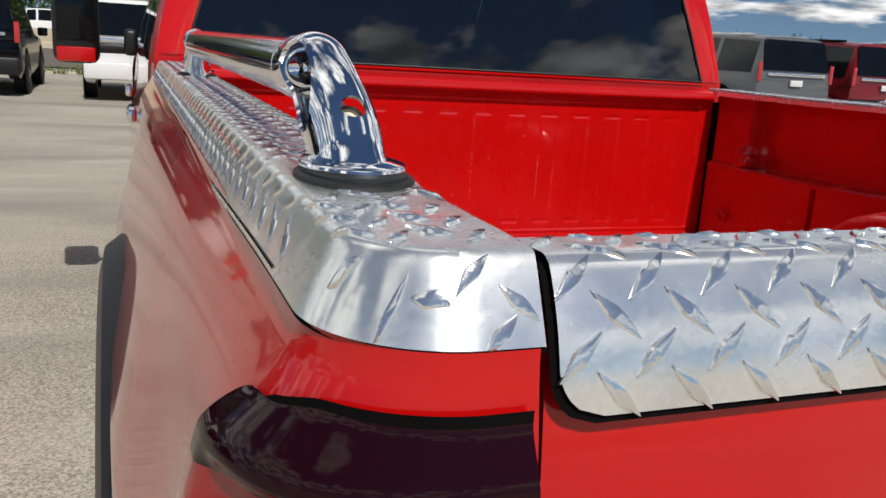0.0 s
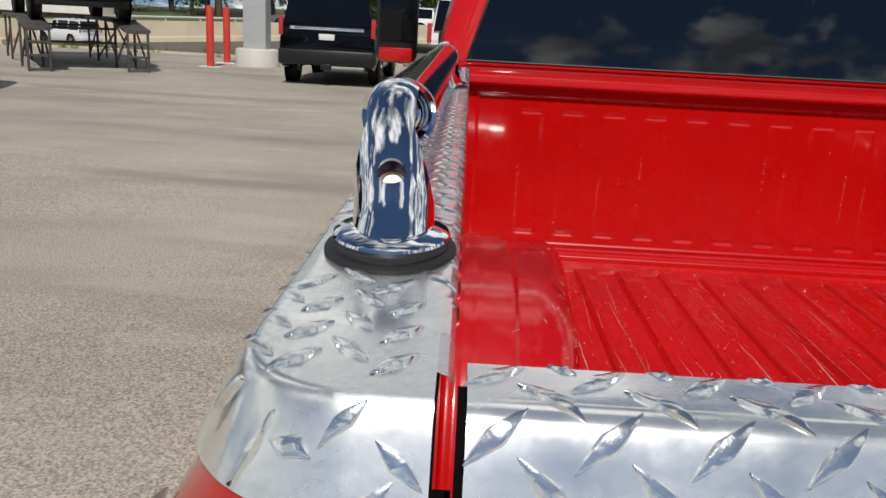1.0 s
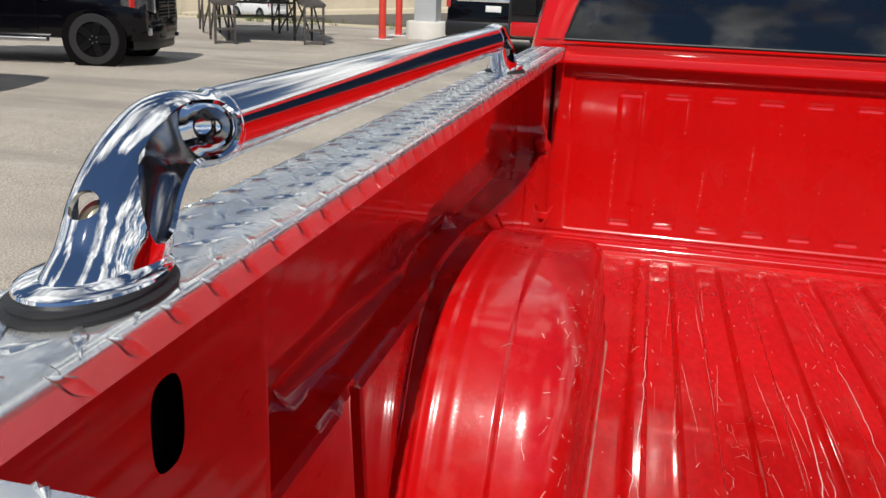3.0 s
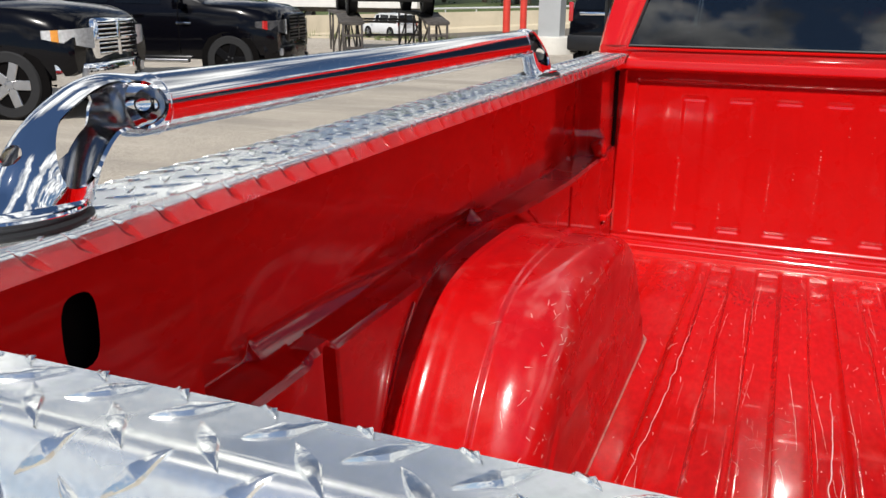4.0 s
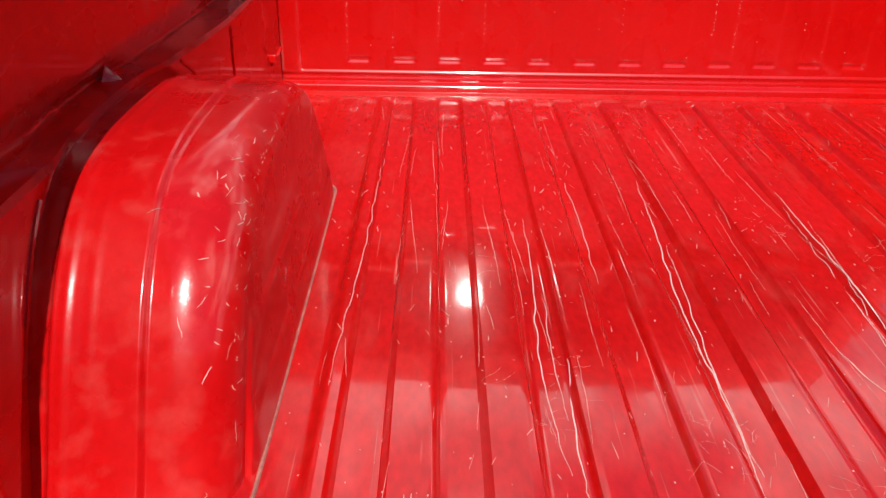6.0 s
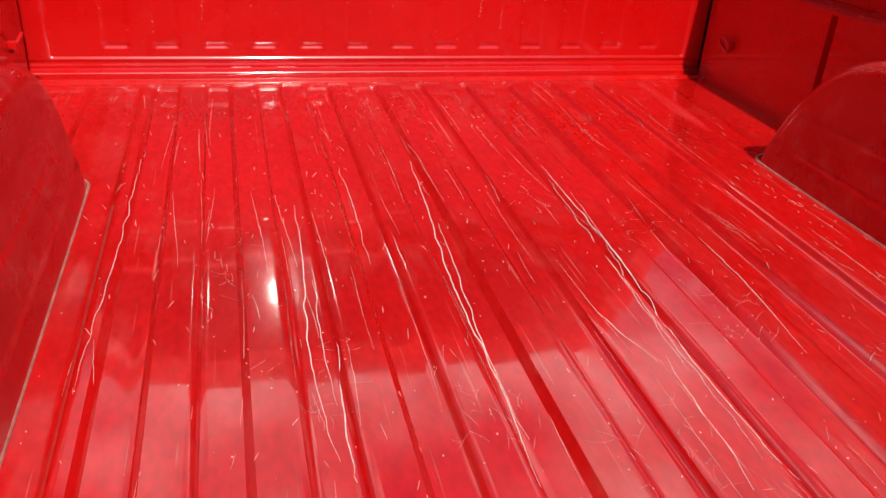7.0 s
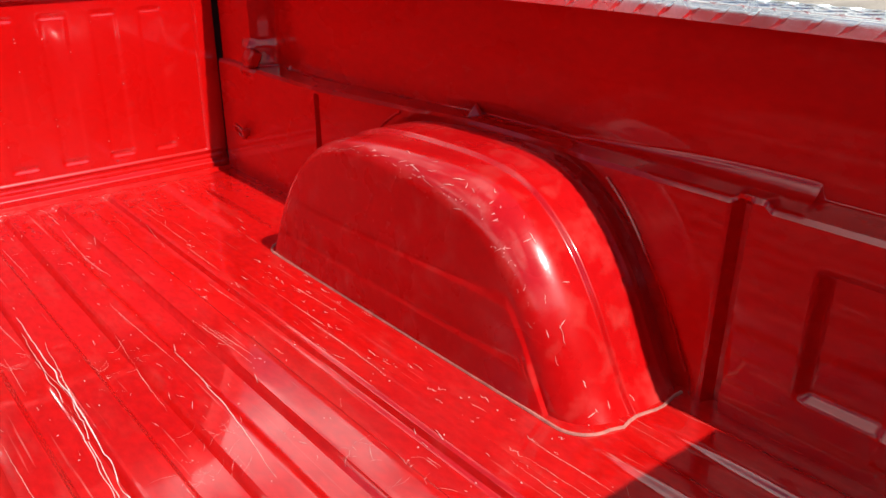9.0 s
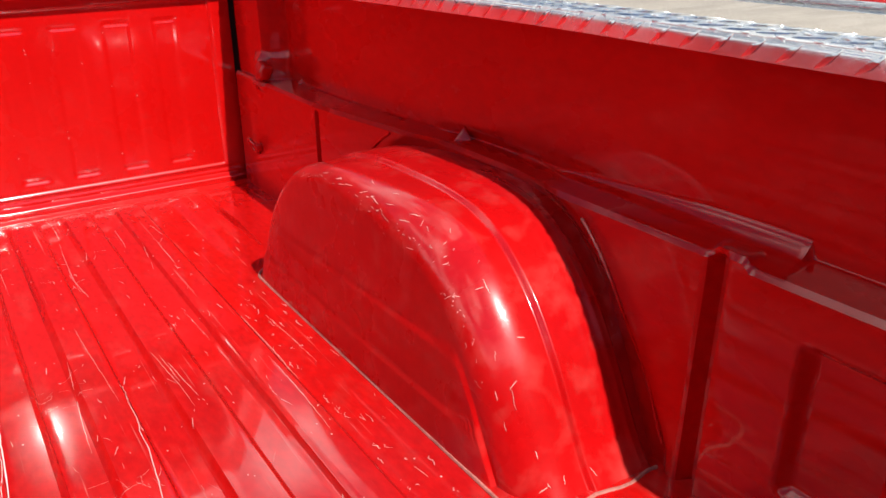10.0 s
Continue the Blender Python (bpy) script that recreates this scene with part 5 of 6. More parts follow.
first = [tree((-14, 88, 0.8), 9.0, 8.0, 3), tree((-22, 92, 0.8), 11.0, 9.0, 4), tree((0, 94, 0.8), 8.0, 9.0, 5)]
rng = random.Random(8)
for i in range(33):
    x = -62 + i * 2.9 + rng.uniform(-1.2, 1.2)
    src = first[i % 3]
    k = rng.uniform(0.75, 1.25)
    c = copy_thing(src, pose(x, rng.uniform(84, 112), 0.8, 0, 0, rng.uniform(0, 360)))
    c.scale = (k * 1.2, k * 1.2, k * rng.uniform(1.4, 1.8))
for i in range(26):
    src = first[i % 3]
    k = rng.uniform(0.40, 0.62)
    c = copy_thing(src, pose(56 + i * 3.6 + rng.uniform(-2, 2), 92 + rng.uniform(-4, 8) - i * 1.1, 0.0, 0, 0, rng.uniform(0, 360)))
    c.scale = (k, k, k)

# canopy pillar on its round footing, and two bollards
pillar = thing("canopy_pillar", "square light-grey steel pillar on a round white concrete footing", "pillar", pose(-6.50, 22.75, GZ))
part("column", box((-0.30, -0.30, 0.44), (0.30, 0.30, 5.6), 0.02), GREYPAINT, pillar)
part("footing", lathe([(0, 0.46), (0.50, 0.46), (0.555, 0.44), (0.57, 0.40), (0.57, -0.05)], None, 48), material("white_concrete", (0.62, 0.60, 0.55), 0.85, vary=0.1, scale=2.0, fine=0.06, fine_scale=40.0), pillar, "round white concrete footing")
bol = thing("bollard", "upright red painted steel bollard in the pavement", "bollard", pose(-7.38, 21.5, GZ), "bollards beside the pillar")
part("post", lathe([(0, 1.50), (0.05, 1.49), (0.085, 1.46), (0.095, 1.42), (0.095, -0.05)], None, 24), BOLLARD, bol)
part("base_patch", box((-0.26, -0.20, -0.03), (0.26, 0.20, 0.015), 0.008), SIGNPLATE, bol, "pale concrete collar")
copy_thing(bol, pose(-7.50, 23.4, GZ))


# ---- parked vehicles ----
def car_section(st):
    """Half outline of the body at one station: (x, z) from the sill up to the roof's middle."""
    y, w, bot, belt, top, roof = st
    return [(w * 0.80, bot), (w * 0.95, bot + 0.03), (w * 0.99, bot + 0.16), (w, (bot + belt) / 2), (w * 0.985, belt - 0.10), (w * 0.955, belt), (w * 0.955 + (roof - w * 0.955) * 0.5, belt + (top - belt) * 0.5), (roof, max(top - 0.05, belt)), (roof * 0.80, top), (0.0, top + 0.025)]


def vehicle(name, label, category, m, stations, paint, wheels, radius, rim, windows, extras, group="parked vehicles"):
    """stations: (y, half width, underside, belt line, top, half roof), nose at +y. windows: pairs of stations whose sides are glazed;
    extras: (part name, material, low corner, high corner, bevel, both sides)."""
    v = thing(name, label, category, m, group)
    secs = [car_section(st) for st in stations]
    bm = bmesh.new()

    def at(i, k, s):
        x, z = secs[i][k]
        return (s * x, stations[i][0], z)

    for s in (-1, 1):
        sheet(bm, range(len(stations)), range(10), lambda i, k, s=s: at(i, k, s))
    for i in (0, len(stations) - 1):
        for k in range(9):
            bm.faces.new([bm.verts.new(at(i, kk, s)) for kk, s in ((k, -1), (k + 1, -1), (k + 1, 1), (k, 1)) if not (kk == 9 and s == 1)])
    part("body", bm, paint, v)
    for i, j, inset in windows:
        for s in (-1, 1):
            def pane_at(u, w, s=s, i=i, j=j):
                a = [Vector(at(i, k, s)).lerp(Vector(at(j, k, s)), u) for k in (5, 7)]
                p = a[0].lerp(a[1], 0.08 + 0.84 * w)
                return p + Vector((s * 0.008, 0, 0.004))
            part("side_window", grid(steps(inset, 1 - inset, 3), steps(0, 1, 3), pane_at), CARGLASS, v)
    for pname, mat, lo, hi, bev, both in extras:
        for s in ((1, -1) if both else (1,)):
            a, b = (lo, hi) if s > 0 else ((-hi[0], lo[1], lo[2]), (-lo[0], hi[1], hi[2]))
            part(pname, box(a, b, bev), mat, v)
    for y in wheels:
        for s in (-1, 1):
            w = stations[len(stations) // 2][1]
            part("wheel_arch", lathe([(radius * 1.22, -0.02), (radius * 1.22, 0.012), (radius * 1.10, 0.018), (0, 0.012)], Matrix.Translation((s * (w - 0.012), y, radius)) @ Matrix.Rotation(s * math.pi / 2, 4, "Y"), 32), DARK, v)
            road_wheel(v, (s * (w - 0.10), y, radius), radius, 0.25, rim)
    return v


def pane_box(y0, z0, y1, z1, half0, half1, thick=0.02):
    """Corners of a sloped window across the car."""
    return [(-half0, y0, z0), (half0, y0, z0), (half1, y1, z1), (-half1, y1, z1)]


def cross_window(v, name, corners, mat=None, label=""):
    a, b, c, d = [Vector(p) for p in corners]
    n = (b - a).cross(d - a).normalized() * 0.012
    part(name, grid(steps(0, 1, 6), steps(0, 1, 4), lambda u, w: a.lerp(b, u).lerp(d.lerp(c, u), w) + n), mat or CARGLASS, v, label)


SUV = [(-2.61, 0.95, 0.42, 1.00, 1.08, 0.92), (-2.58, 0.98, 0.36, 1.06, 1.30, 0.90), (-2.42, 1.00, 0.32, 1.10, 1.88, 0.80), (-1.2, 1.00, 0.30, 1.10, 1.94, 0.76), (0.1, 1.00, 0.30, 1.09, 1.94, 0.76),
       (0.75, 1.00, 0.30, 1.08, 1.86, 0.74), (1.25, 1.00, 0.30, 1.08, 1.14, 0.86), (2.2, 0.98, 0.32, 1.02, 1.06, 0.82), (2.5, 0.90, 0.40, 0.90, 0.96, 0.74)]


def suv(m, paint, label, bright):
    ex = [("tail_lamp", REDLENS, (0.90, -2.626, 1.0), (0.992, -2.585, 1.38), 0.012, True),
          ("bumper", paint if bright else PLASTIC, (-0.98, -2.74, 0.42), (0.98, -2.50, 0.74), 0.05, False),
          ("number_plate", SIGNPLATE, (-0.16, -2.665, 0.93), (0.16, -2.64, 1.05), 0.004, False),
          ("trim_bar", CHROME, (-0.76, -2.655, 1.12), (0.76, -2.60, 1.19), 0.012, False),
          ("roof_rail", CHROME if bright else BLACK, (0.66, -2.0, 1.90), (0.70, 0.5, 1.955), 0.012, True),
          ("side_mirror", paint, (1.0, 0.86, 1.10), (1.20, 0.98, 1.28), 0.03, True),
          ("tow_hitch", PLASTIC, (-0.10, -2.78, 0.34), (0.10, -2.60, 0.46), 0.01, False)]
    v = vehicle("suv", label, "suv", m, SUV, paint, (-1.55, 1.55), 0.40, BLACKRIM if not bright else ALLOY, [(2, 3, 0.05), (3, 4, 0.05), (4, 5, 0.10)], ex)
    cross_window(v, "rear_window", pane_box(-2.612, 1.23, -2.452, 1.83, 0.86, 0.79))
    cross_window(v, "windscreen", pane_box(1.22, 1.16, 0.80, 1.82, -0.80, -0.72))
    return v


PICK = [(-2.90, 0.96, 0.55, 1.25, 1.27, 0.90), (-2.85, 1.00, 0.50, 1.28, 1.30, 0.92), (-1.05, 1.00, 0.45, 1.28, 1.30, 0.92), (-0.98, 1.00, 0.42, 1.26, 1.88, 0.76), (-0.2, 1.00, 0.40, 1.25, 1.94, 0.76),
        (0.75, 1.00, 0.40, 1.24, 1.88, 0.74), (1.35, 1.00, 0.40, 1.26, 1.36, 0.86), (2.0, 1.01, 0.42, 1.22, 1.34, 0.86), (2.50, 1.00, 0.46, 1.12, 1.30, 0.80), (2.78, 0.95, 0.50, 1.00, 1.22, 0.72), (2.86, 0.90, 0.55, 0.95, 1.14, 0.66)]


def ahead(y):
    """The short overhang in front of the front axle."""
    return y if y < 1.85 else 1.85 + (y - 1.85) * 0.78


PICK = [(ahead(st[0]),) + st[1:] for st in PICK]
LAMP_LINE = [(0.54, 2.935), (0.70, 2.925), (0.83, 2.88), (0.93, 2.78), (0.99, 2.62), (1.012, 2.46)]
SMOKED = material("smoked_lamp_lens", (0.06, 0.06, 0.065), 0.08, vary=0.4, scale=30.0)


def lamp_patch(s, u0, u1, out):
    """Part of the wrapped headlamp between two places along its line."""
    def at(u, w):
        t = u * (len(LAMP_LINE) - 1)
        i = min(int(t), len(LAMP_LINE) - 2)
        p = Vector(LAMP_LINE[i]).lerp(Vector(LAMP_LINE[i + 1]), t - i)
        lo, hi = 0.82 + 0.12 * u, 1.07 - 0.035 * u
        return (s * (p.x + out * (0.3 + 0.7 * u)), ahead(p.y) + out * (1 - u), lo + (hi - lo) * w)
    return slab(steps(u0, u1, 10), steps(0, 1, 4), at, (-s * 0.05, -0.06, 0))


def wrapped(z0, z1, y_mid, half, sweep, lean=0.0):
    """A bumper that sweeps back at its ends, with rounded upper and lower edges."""
    prof = [(-0.12, z0 + 0.02), (-0.02, z0), (0.0, z0 + 0.03), (lean, z1 - 0.04), (lean - 0.015, z1 - 0.01), (lean - 0.12, z1)]
    return grid(steps(-half, half, 24), range(len(prof)), lambda x, i: (x, ahead(y_mid - sweep * abs(x / half) ** 3.2 + prof[i][0]), prof[i][1]))


def pickup(m, label, bright):
    rim = ALLOY if bright else BLACKRIM
    front = CHROME if bright else BLACK
    ex = [("grille_frame", front, (-0.54, ahead(2.80), 0.68), (0.54, ahead(2.97), 1.17), 0.06, False),
          ("running_board", ALLOY, (0.96, -0.9, 0.36), (1.08, 1.15, 0.42), 0.02, True),
          ("side_mirror", BLACK, (1.02, 1.0, 1.22), (1.26, 1.12, 1.44), 0.03, True),
          ("door_handle", front, (1.0, -0.62, 1.10), (1.02, -0.45, 1.14), 0.008, True),
          ("door_handle", front, (1.0, 0.22, 1.10), (1.02, 0.39, 1.14), 0.008, True),
          ("badge", CHROME, (1.0, 0.95, 0.98), (1.008, 1.20, 1.01), 0.003, True),
          ("tow_hook", PLASTIC, (0.36, ahead(2.92), 0.42), (0.44, ahead(3.04), 0.48), 0.01, True),
          ("fog_lamp", CLEARLENS, (0.66, ahead(2.82), 0.48), (0.76, ahead(2.90), 0.60), 0.015, True),
          ("rear_bumper", front, (-0.97, -3.06, 0.48), (0.97, -2.86, 0.72), 0.04, False),
          ("number_plate", SIGNPLATE, (-0.16, -3.075, 0.54), (0.16, -3.055, 0.66), 0.003, False),
          ("tail_lamp", REDLENS, (0.85, -2.93, 0.90), (0.98, -2.84, 1.22), 0.02, True)]
    v = vehicle("parked_pickup", label, "pickup truck", m, PICK, BLACK, (-1.75, 1.85), 0.41, rim, [(3, 4, 0.06), (4, 5, 0.08)], ex)
    part("bumper", wrapped(0.40, 0.66, 3.02, 0.99, 0.42), front, v)
    part("bumper_top", wrapped(0.64, 0.83, 2.99, 0.985, 0.42, -0.03), BLACK, v)
    part("skirt", wrapped(0.26, 0.42, 2.96, 0.93, 0.36), PLASTIC, v)
    for s in (-1, 1):
        lens = part("head_lamp", lamp_patch(s, 0.0, 1.0, 0.0), CLEARLENS if bright else SMOKED, v, "" if bright else "smoked headlamp")
        part("turn_lamp", lamp_patch(s, 0.72, 0.84, 0.004), AMBER if bright else REDLENS, lens)
        if not bright:
            part("light_strip", lamp_patch(s, 0.02, 0.09, 0.004), CLEARLENS, lens)
        part("door_gap", box((s * 1.0 - 0.003, -0.10, 0.50), (s * 1.0 + 0.003, -0.092, 1.22)), DARK, v)
        part("door_gap", box((s * 1.0 - 0.003, 0.98, 0.50), (s * 1.0 + 0.003, 0.988, 1.22)), DARK, v)
    g = ahead(2.97)
    part("grille_back", box((-0.48, g - 0.03, 0.73), (0.48, g + 0.003, 1.13), 0.02), DARK, v)
    for i in range(7):
        if i != 3:
            part("grille_bar", box((-0.47, g - 0.004, 0.752 + i * 0.056), (0.47, g + 0.014, 0.774 + i * 0.056), 0.006), CHROME if bright else PLASTIC, v)
    part("grille_post", box((-0.04, g - 0.004, 0.72), (0.04, g + 0.022, 1.14), 0.01), front, v)
    part("grille_beam", box((-0.49, g - 0.004, 0.905), (0.49, g + 0.020, 0.955), 0.012), front, v)
    cross_window(v, "windscreen", pane_box(1.30, 1.33, 0.80, 1.84, -0.80, -0.72))
    cross_window(v, "rear_window", pane_box(-1.05, 1.36, -0.99, 1.82, 0.78, 0.72))
    return v


suv(pose(-3.76, 20.1, GZ), BLACK, "black sport-utility vehicle parked with its tail to the lot", False)
suv(pose(-0.72, 19.9, GZ), WHITE, "white sport-utility vehicle parked beside the black one", True)
pickup(pose(-11.12, 12.39, GZ, 0, 0, -75), "black pickup truck with black wheels, parked in a row", False)
pickup(pose(-10.97, 7.86, GZ, 0, 0, -75), "black pickup truck with chrome grille and alloy wheels", True)
suv(pose(13.0, 18.0, GZ, 0, 0, 2), SILVER, "silver sport-utility vehicle parked across the lot", True).scale = (1.1, 1.1, 1.1)
suv(pose(15.7, 18.0, GZ, 0, 0, 2), MAROON, "dark red sport-utility vehicle parked in the row", False).scale = (1.1, 1.1, 1.1)
suv(pose(19.0, 18.0, GZ, 0, 0, 2), MAROON, "dark red sport-utility vehicle at the row's end", False).scale = (1.1, 1.1, 1.1)
suv(pose(1.30, 14.7, GZ), WHITE, "white sport-utility vehicle parked ahead of the red truck", False)
suv(pose(3.55, 14.9, GZ), MAROON, "dark red sport-utility vehicle parked beside the white one", False)
suv(pose(-6.0, 62.0, 0.42, 0, 0, 90), WHITE, "white car far off on the highway", False)
suv(pose(-13.0, 63.0, 0.22, 0, 0, 90), SILVER, "grey car far off on the highway", False)
suv(pose(-23.0, 47.0, road_z(-23.0), 0, 0, 62), WHITE, "small white car on the road beyond the display ramp", True).scale = (0.72, 0.72, 0.72)
trailer = thing("box_trailer", "long white box trailer standing beyond the road", "trailer", pose(-33, 60.5, -0.45))
part("box_body", box((-6.5, -1.25, 1.1), (6.5, 1.25, 3.9), 0.05), WHITE, trailer)
part("chassis", box((-6.2, -0.5, 0.75), (6.0, 0.5, 1.1), 0.02), IRON, trailer)
for x in (-5.2, -4.0, 4.6):
    for y in (-1.0, 1.0):
        road_wheel(trailer, (x, y, 0.5), 0.5, 0.28, ALLOY).rotation_euler = (0, 0, math.pi / 2)

# display ramp with a black pickup on top
RAMP = pose(-9.45, 18.80, GZ, 0, 0, 32.6)
ramp = thing("display_ramp", "rusty steel display ramp of two stepped stands", "display ramp", RAMP)
for x in (-0.975, 0.975):
    for y, h in ((-1.2, 0.86), (0.2, 1.02), (2.6, 1.02), (3.9, 1.02)):
        for dx in (-0.21, 0.21):
            part("leg", box((x + dx - 0.025, y - 0.025, -0.02), (x + dx + 0.025, y + 0.025, h), 0.004), IRON, ramp)
    for z in (0.02, 0.30, 0.57, 0.82):
        part("rung", box((x - 0.23, -1.23, z), (x + 0.23, -1.17, z + 0.05), 0.005), IRON, ramp)
    slope = box((-0.27, -0.72, -0.03), (0.27, 0.72, 0.03), 0.008, pose(x, -0.50, 0.95, 6.5, 0, 0))
    part("ramp_plate", slope, IRON, ramp)
    part("runway", box((x - 0.27, 0.2, 1.01), (x + 0.27, 4.0, 1.08), 0.01), IRON, ramp)
    for y0, y1 in ((-1.15, 0.2), (0.2, 2.6), (2.6, 3.9)):
        part("brace", pipe([(x + 0.21, y0, 0.10), (x + 0.21, y1, 0.98)], 0.022), IRON, ramp)
        part("brace", pipe([(x - 0.21, y1, 0.10), (x - 0.21, y0, 0.80)], 0.022), IRON, ramp)
for y, z in ((0.2, 0.86), (0.2, 0.55), (2.6, 0.86)):
    part("cross_bar", pipe([(-0.8, y, z), (0.8, y, z)], 0.028), IRON, ramp)
pickup(RAMP @ pose(0, 1.75, 1.07, 0, 0, 180), "black pickup truck standing on the display ramp", False)

# ---- wear in the bed: scratches and scuffs ----


def ribbon(bm, pts, width, lift):
    """A narrow bared line on a surface: pts are places, lift gives the surface's normal there."""
    vs = []
    for i, p in enumerate(pts):
        d = (pts[min(i + 1, len(pts) - 1)] - pts[max(i - 1, 0)]).normalized()
        n = lift(p)
        s = d.cross(n).normalized() * width * 0.5 * (0.25 + 0.75 * math.sin(math.pi * (i + 0.5) / len(pts)))
        vs.append((bm.verts.new(p - s + n * 0.0006), bm.verts.new(p + s + n * 0.0006)))
    for a, b in zip(vs, vs[1:]):
        bm.faces.new((a[0], a[1], b[1], b[0]))


def floor_line(bm, rng, x, y, length, width, drift=0.02, lean=0.0, wiggle=0.0):
    n = max(int(length / 0.012), 3)
    pts, wob = [], rng.uniform(0, 6)
    for i in range(n):
        yy = y - length * i / n
        xx = x + lean * i / n + drift * math.sin(wob + i * 0.11) * (i / n) + rng.uniform(-0.0006, 0.0006) + wiggle * math.sin(wob + i * 0.85) * math.sin(i * 0.13 + wob) ** 2
        if yy < TAIL + 0.02:
            break
        pts.append(Vector((xx, yy, floor_z(xx, yy))))
    if len(pts) > 2:
        ribbon(bm, pts, width, lambda p: Vector((0, 0, 1)))


rng = random.Random(4)
bm = bmesh.new()
# tiny chips down the edges of the bulkhead's flutes
for c in range(-6, 7):
    for e in (-0.028, 0.028):
        x = 0.020 + c * PITCH + e
        if abs(x) > 0.72:
            continue
        dense = rng.random() < 0.3
        z0, z1 = (rng.uniform(1.0, 1.1), rng.uniform(1.15, 1.24)) if dense else (1.0, 1.31)
        for i in range(14 if dense else rng.randint(1, 4)):
            z, r = z0 + (z1 - z0) * (i + rng.random()) / 14 if dense else rng.uniform(z0, z1), rng.uniform(0.0005, 0.0013)
            xx = x + rng.gauss(0, 0.0009)
            bm.faces.new([bm.verts.new((xx + r * math.cos(a), bulk_y(xx, z) - 0.0008, z + r * 1.3 * math.sin(a))) for a in steps(0, 2 * math.pi, 5)[:-1]])
me = bpy.data.meshes.new("chipped_wear")
bm.to_mesh(me)
bm.free()
placed("chipped_wear", me, SCRATCH, truck, "tiny pale paint chips down the bulkhead", False)["kind"] = "stuff"

rng = random.Random(21)
bm = bmesh.new()
# long gouges that run with the ribs, down to the bare primer
for x, y, ln, w, dr, le in ((-0.075, 1.63, 0.90, 0.0019, 0.010, -0.052), (-0.082, 1.36, 0.55, 0.0014, 0.006, -0.030), (0.167, 1.56, 0.86, 0.0020, 0.006, -0.016), (0.160, 1.50, 0.60, 0.0012, 0.006, -0.020),
                            (0.178, 1.44, 0.70, 0.0010, 0.008, -0.050), (-0.308, 1.45, 0.64, 0.0015, 0.012, -0.010), (-0.300, 1.20, 0.30, 0.0010, 0.008, -0.006), (-0.287, 1.03, 0.24, 0.0018, 0.006, -0.018),
                            (0.063, 1.05, 0.14, 0.0014, 0.004, 0.030), (0.119, 0.95, 0.26, 0.0013, 0.006, -0.026), (-0.215, 1.62, 0.40, 0.0010, 0.008, 0.010), (-0.560, 1.75, 0.80, 0.0010, 0.005, -0.020), (0.33, 1.30, 0.40, 0.0010, 0.009, -0.03)):
    floor_line(bm, rng, x, y, ln, w * 0.82, dr, le, 0.0018)
me = bpy.data.meshes.new("gouged_wear")
bm.to_mesh(me)
bm.free()
placed("gouged_wear", me, PRIMER, truck, "long whitish gouges along the bed floor", False)["kind"] = "stuff"
bm = bmesh.new()
for _ in range(90):
    floor_line(bm, rng, rng.uniform(-0.60, 0.60), rng.uniform(0.5, 2.1), rng.uniform(0.04, 0.30), rng.uniform(0.0003, 0.0006), 0.005, rng.uniform(-0.012, 0.016))
for _ in range(420):
    a, x, y = rng.gauss(0, 0.30), rng.uniform(-0.63, 0.63), rng.uniform(0.3, 2.14)
    ln = rng.uniform(0.004, 0.028)
    pts = [Vector((x + math.sin(a) * ln * k / 3, y + math.cos(a) * ln * k / 3, 0)) for k in range(4)]
    for p in pts:
        p.z = floor_z(p.x, p.y)
    ribbon(bm, pts, rng.uniform(0.00025, 0.0008), lambda p: Vector((0, 0, 1)))
for _ in range(520):
    # pinhead chips
    x, y, r = rng.uniform(-0.63, 0.63), rng.uniform(0.3, 2.14), rng.uniform(0.0004, 0.0012)
    bm.faces.new([bm.verts.new((x + r * math.cos(a), y + 1.5 * r * math.sin(a), floor_z(x, y) + 0.0007)) for a in steps(0, 2 * math.pi, 5)[:-1]])
for _ in range(34):
    # scuffed edge along the right-hand wheelhouse
    x, y = rng.uniform(0.56, 0.64), rng.uniform(0.72, 1.55)
    ln = rng.uniform(0.004, 0.03)
    pts = [Vector((x + rng.uniform(-0.003, 0.003), y + ln * k / 4, floor_z(x, y))) for k in range(5)]
    ribbon(bm, pts, rng.uniform(0.0004, 0.0010), lambda p: Vector((0, 0, 1)))
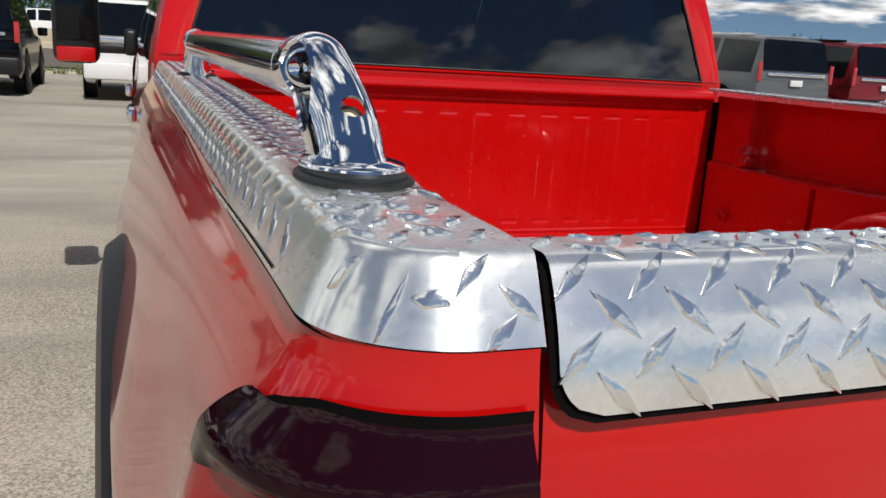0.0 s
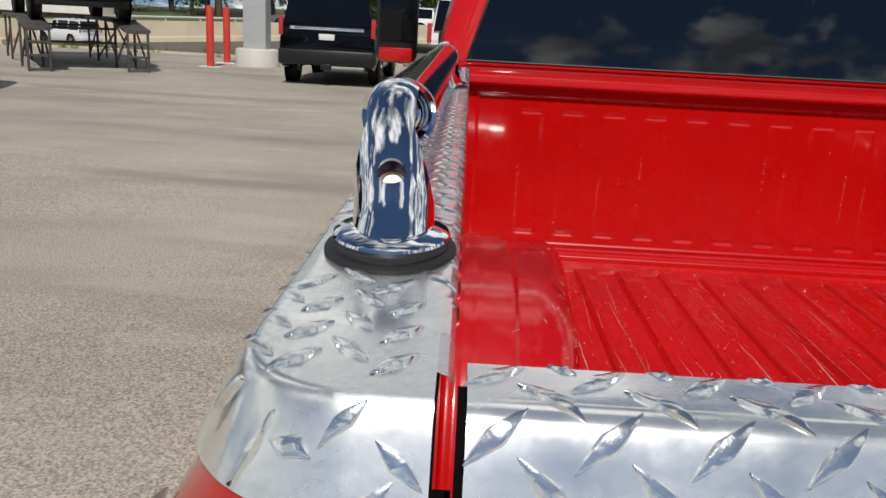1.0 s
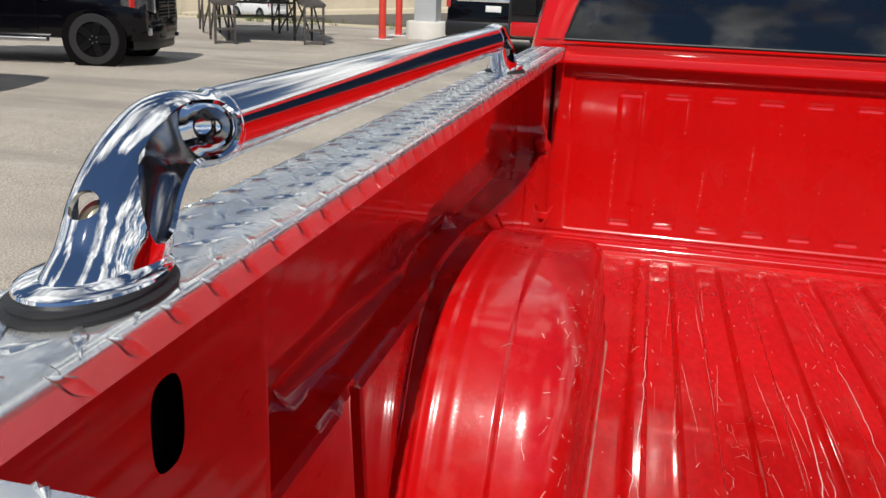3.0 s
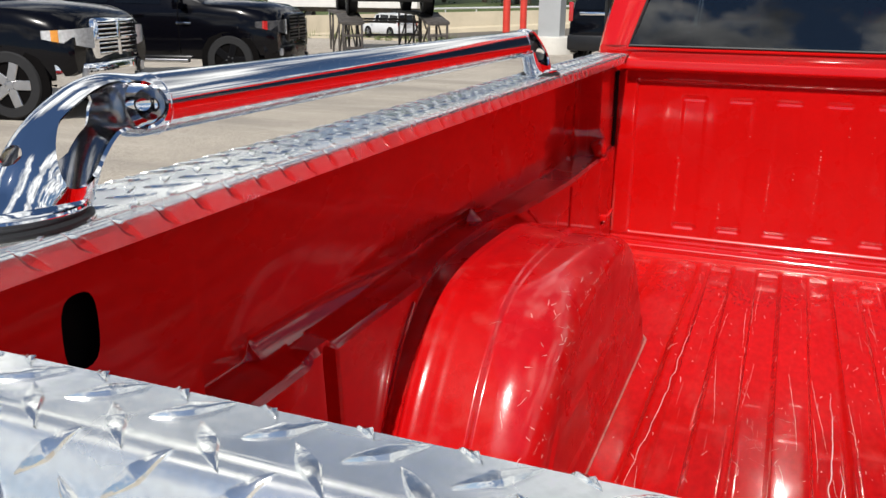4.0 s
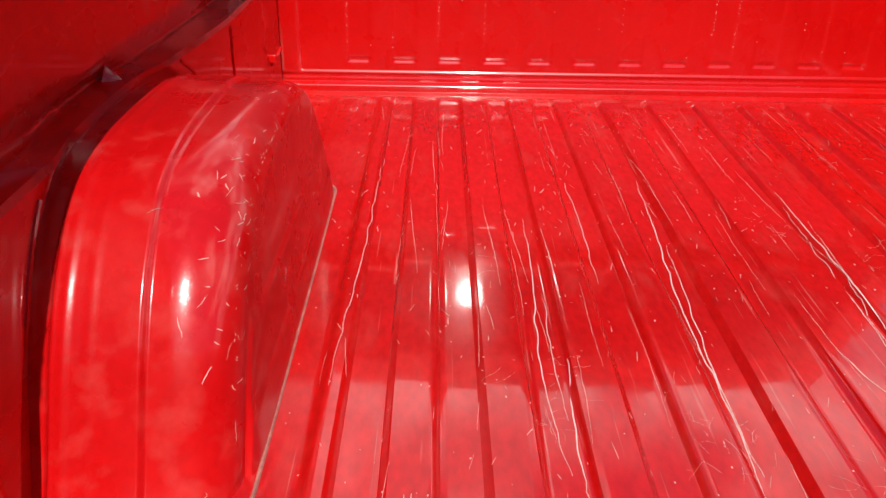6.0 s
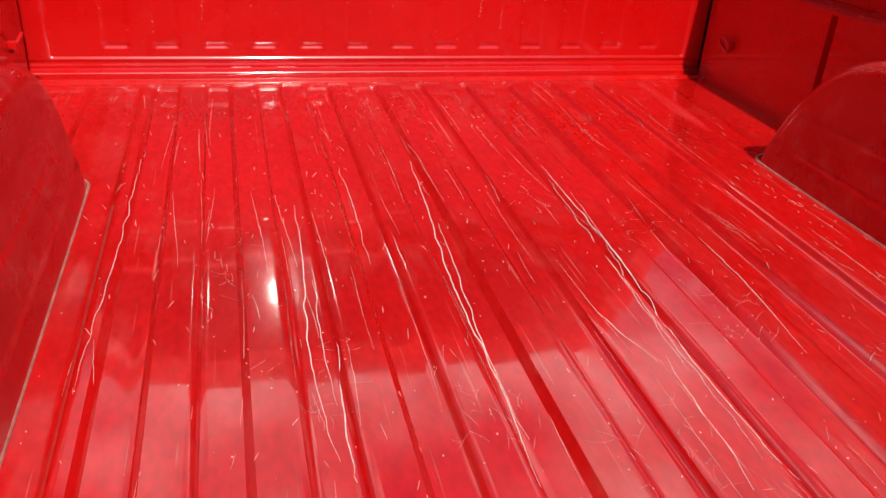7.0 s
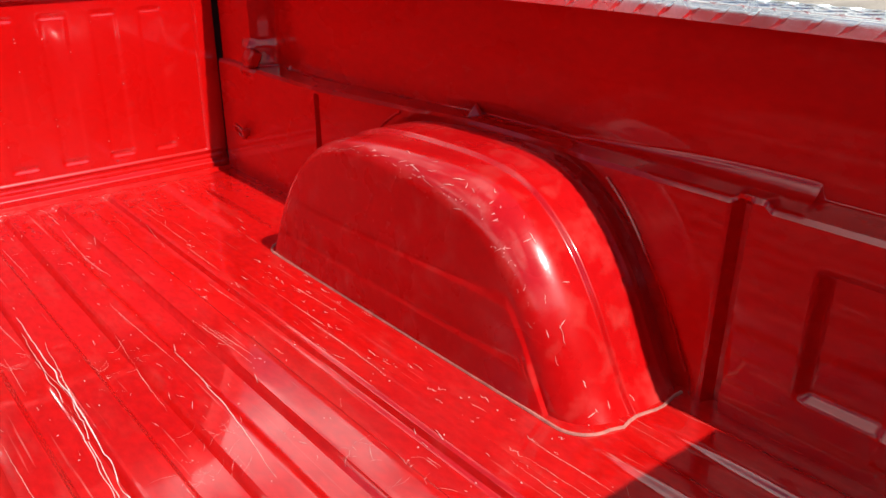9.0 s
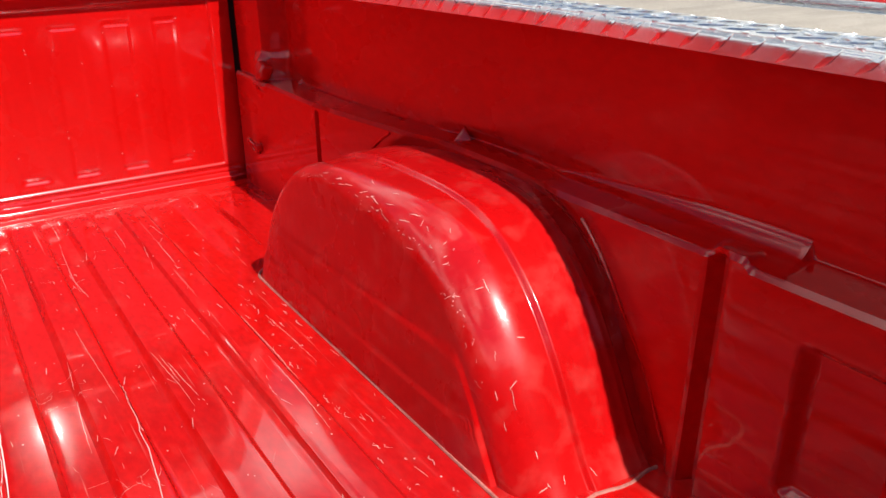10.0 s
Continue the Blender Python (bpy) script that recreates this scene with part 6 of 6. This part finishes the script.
# rubbed places: knots of fine curved scratches
for cx, cy, spread, count in ((-0.31, 0.96, 0.05, 26), (-0.14, 0.86, 0.05, 30), (0.04, 0.74, 0.06, 30), (0.27, 1.02, 0.05, 26), (0.40, 0.86, 0.05, 20), (-0.42, 1.25, 0.04, 16), (0.10, 1.45, 0.05, 18), (0.24, 1.30, 0.04, 16), (-0.05, 1.95, 0.05, 14), (0.33, 1.80, 0.05, 16)):
    for _ in range(count):
        x, y, a, bend = rng.gauss(cx, spread * 0.6), rng.gauss(cy, spread), rng.uniform(0, 6.28), rng.uniform(-1.6, 1.6)
        ln, pts = rng.uniform(0.010, 0.045), []
        for k in range(7):
            pts.append(Vector((x, y, floor_z(x, y))))
            x, y = x + math.sin(a) * ln / 7, y + math.cos(a) * ln / 7
            a += bend / 7
        ribbon(bm, pts, rng.uniform(0.00015, 0.00030), lambda p: Vector((0, 0, 1)))
me = bpy.data.meshes.new("scratched_wear")
bm.to_mesh(me)
bm.free()
placed("scratched_wear", me, SCRATCH, truck, "long pale scratches and chips in the bed floor", False)["kind"] = "stuff"

for s in (-1, 1):
    bm = bmesh.new()
    for i in range(120):
        w0, u0 = min(max(rng.gauss(0.80, 0.10), 0.3), 0.98), min(max(rng.gauss(0.24, 0.12), 0.03), 0.85)
        if rng.random() < 0.35:
            u0 = rng.uniform(0.3, 0.8)
        da, ln = rng.uniform(0, 6.28), rng.uniform(0.004, 0.022)
        if i > 70:
            # a rubbed line of small chips where the shoulder turns down
            w0, u0, ln = rng.gauss(0.885, 0.012), rng.uniform(0.14, 0.74), rng.uniform(0.002, 0.006)
        pts, nrm = [], []
        for k in range(5):
            u, w = u0 + math.cos(da) * ln * k / 5 * 1.2, w0 + math.sin(da) * ln * k / 5 * 3.0 + rng.uniform(-0.004, 0.004)
            u, w = min(max(u, 0.01), 0.99), min(max(w, 0.05), 0.99)
            pts.append(Vector(wheelhouse_at(u, w)))
            ex = Vector(wheelhouse_at(u + 0.004, w)) - Vector(wheelhouse_at(u - 0.004, w))
            ey = Vector(wheelhouse_at(u, min(w + 0.004, 1))) - Vector(wheelhouse_at(u, w - 0.004))
            nn = ex.cross(ey).normalized()
            if nn.dot(pts[-1] - Vector((0.80, 1.19, 1.0))) < 0:
                nn = -nn
            nrm.append(nn)
        ribbon(bm, pts, rng.uniform(0.0004, 0.0012), lambda p, a=pts, b=nrm: b[min(range(len(a)), key=lambda i: (a[i] - p).length)])
    if s < 0:
        mirrored(bm)
    me = bpy.data.meshes.new("scuffed_wear")
    bm.to_mesh(me)
    bm.free()
    placed("scuffed_wear", me, SCRATCH, truck, "chipped paint on the wheelhouse shoulder", False)["kind"] = "stuff"
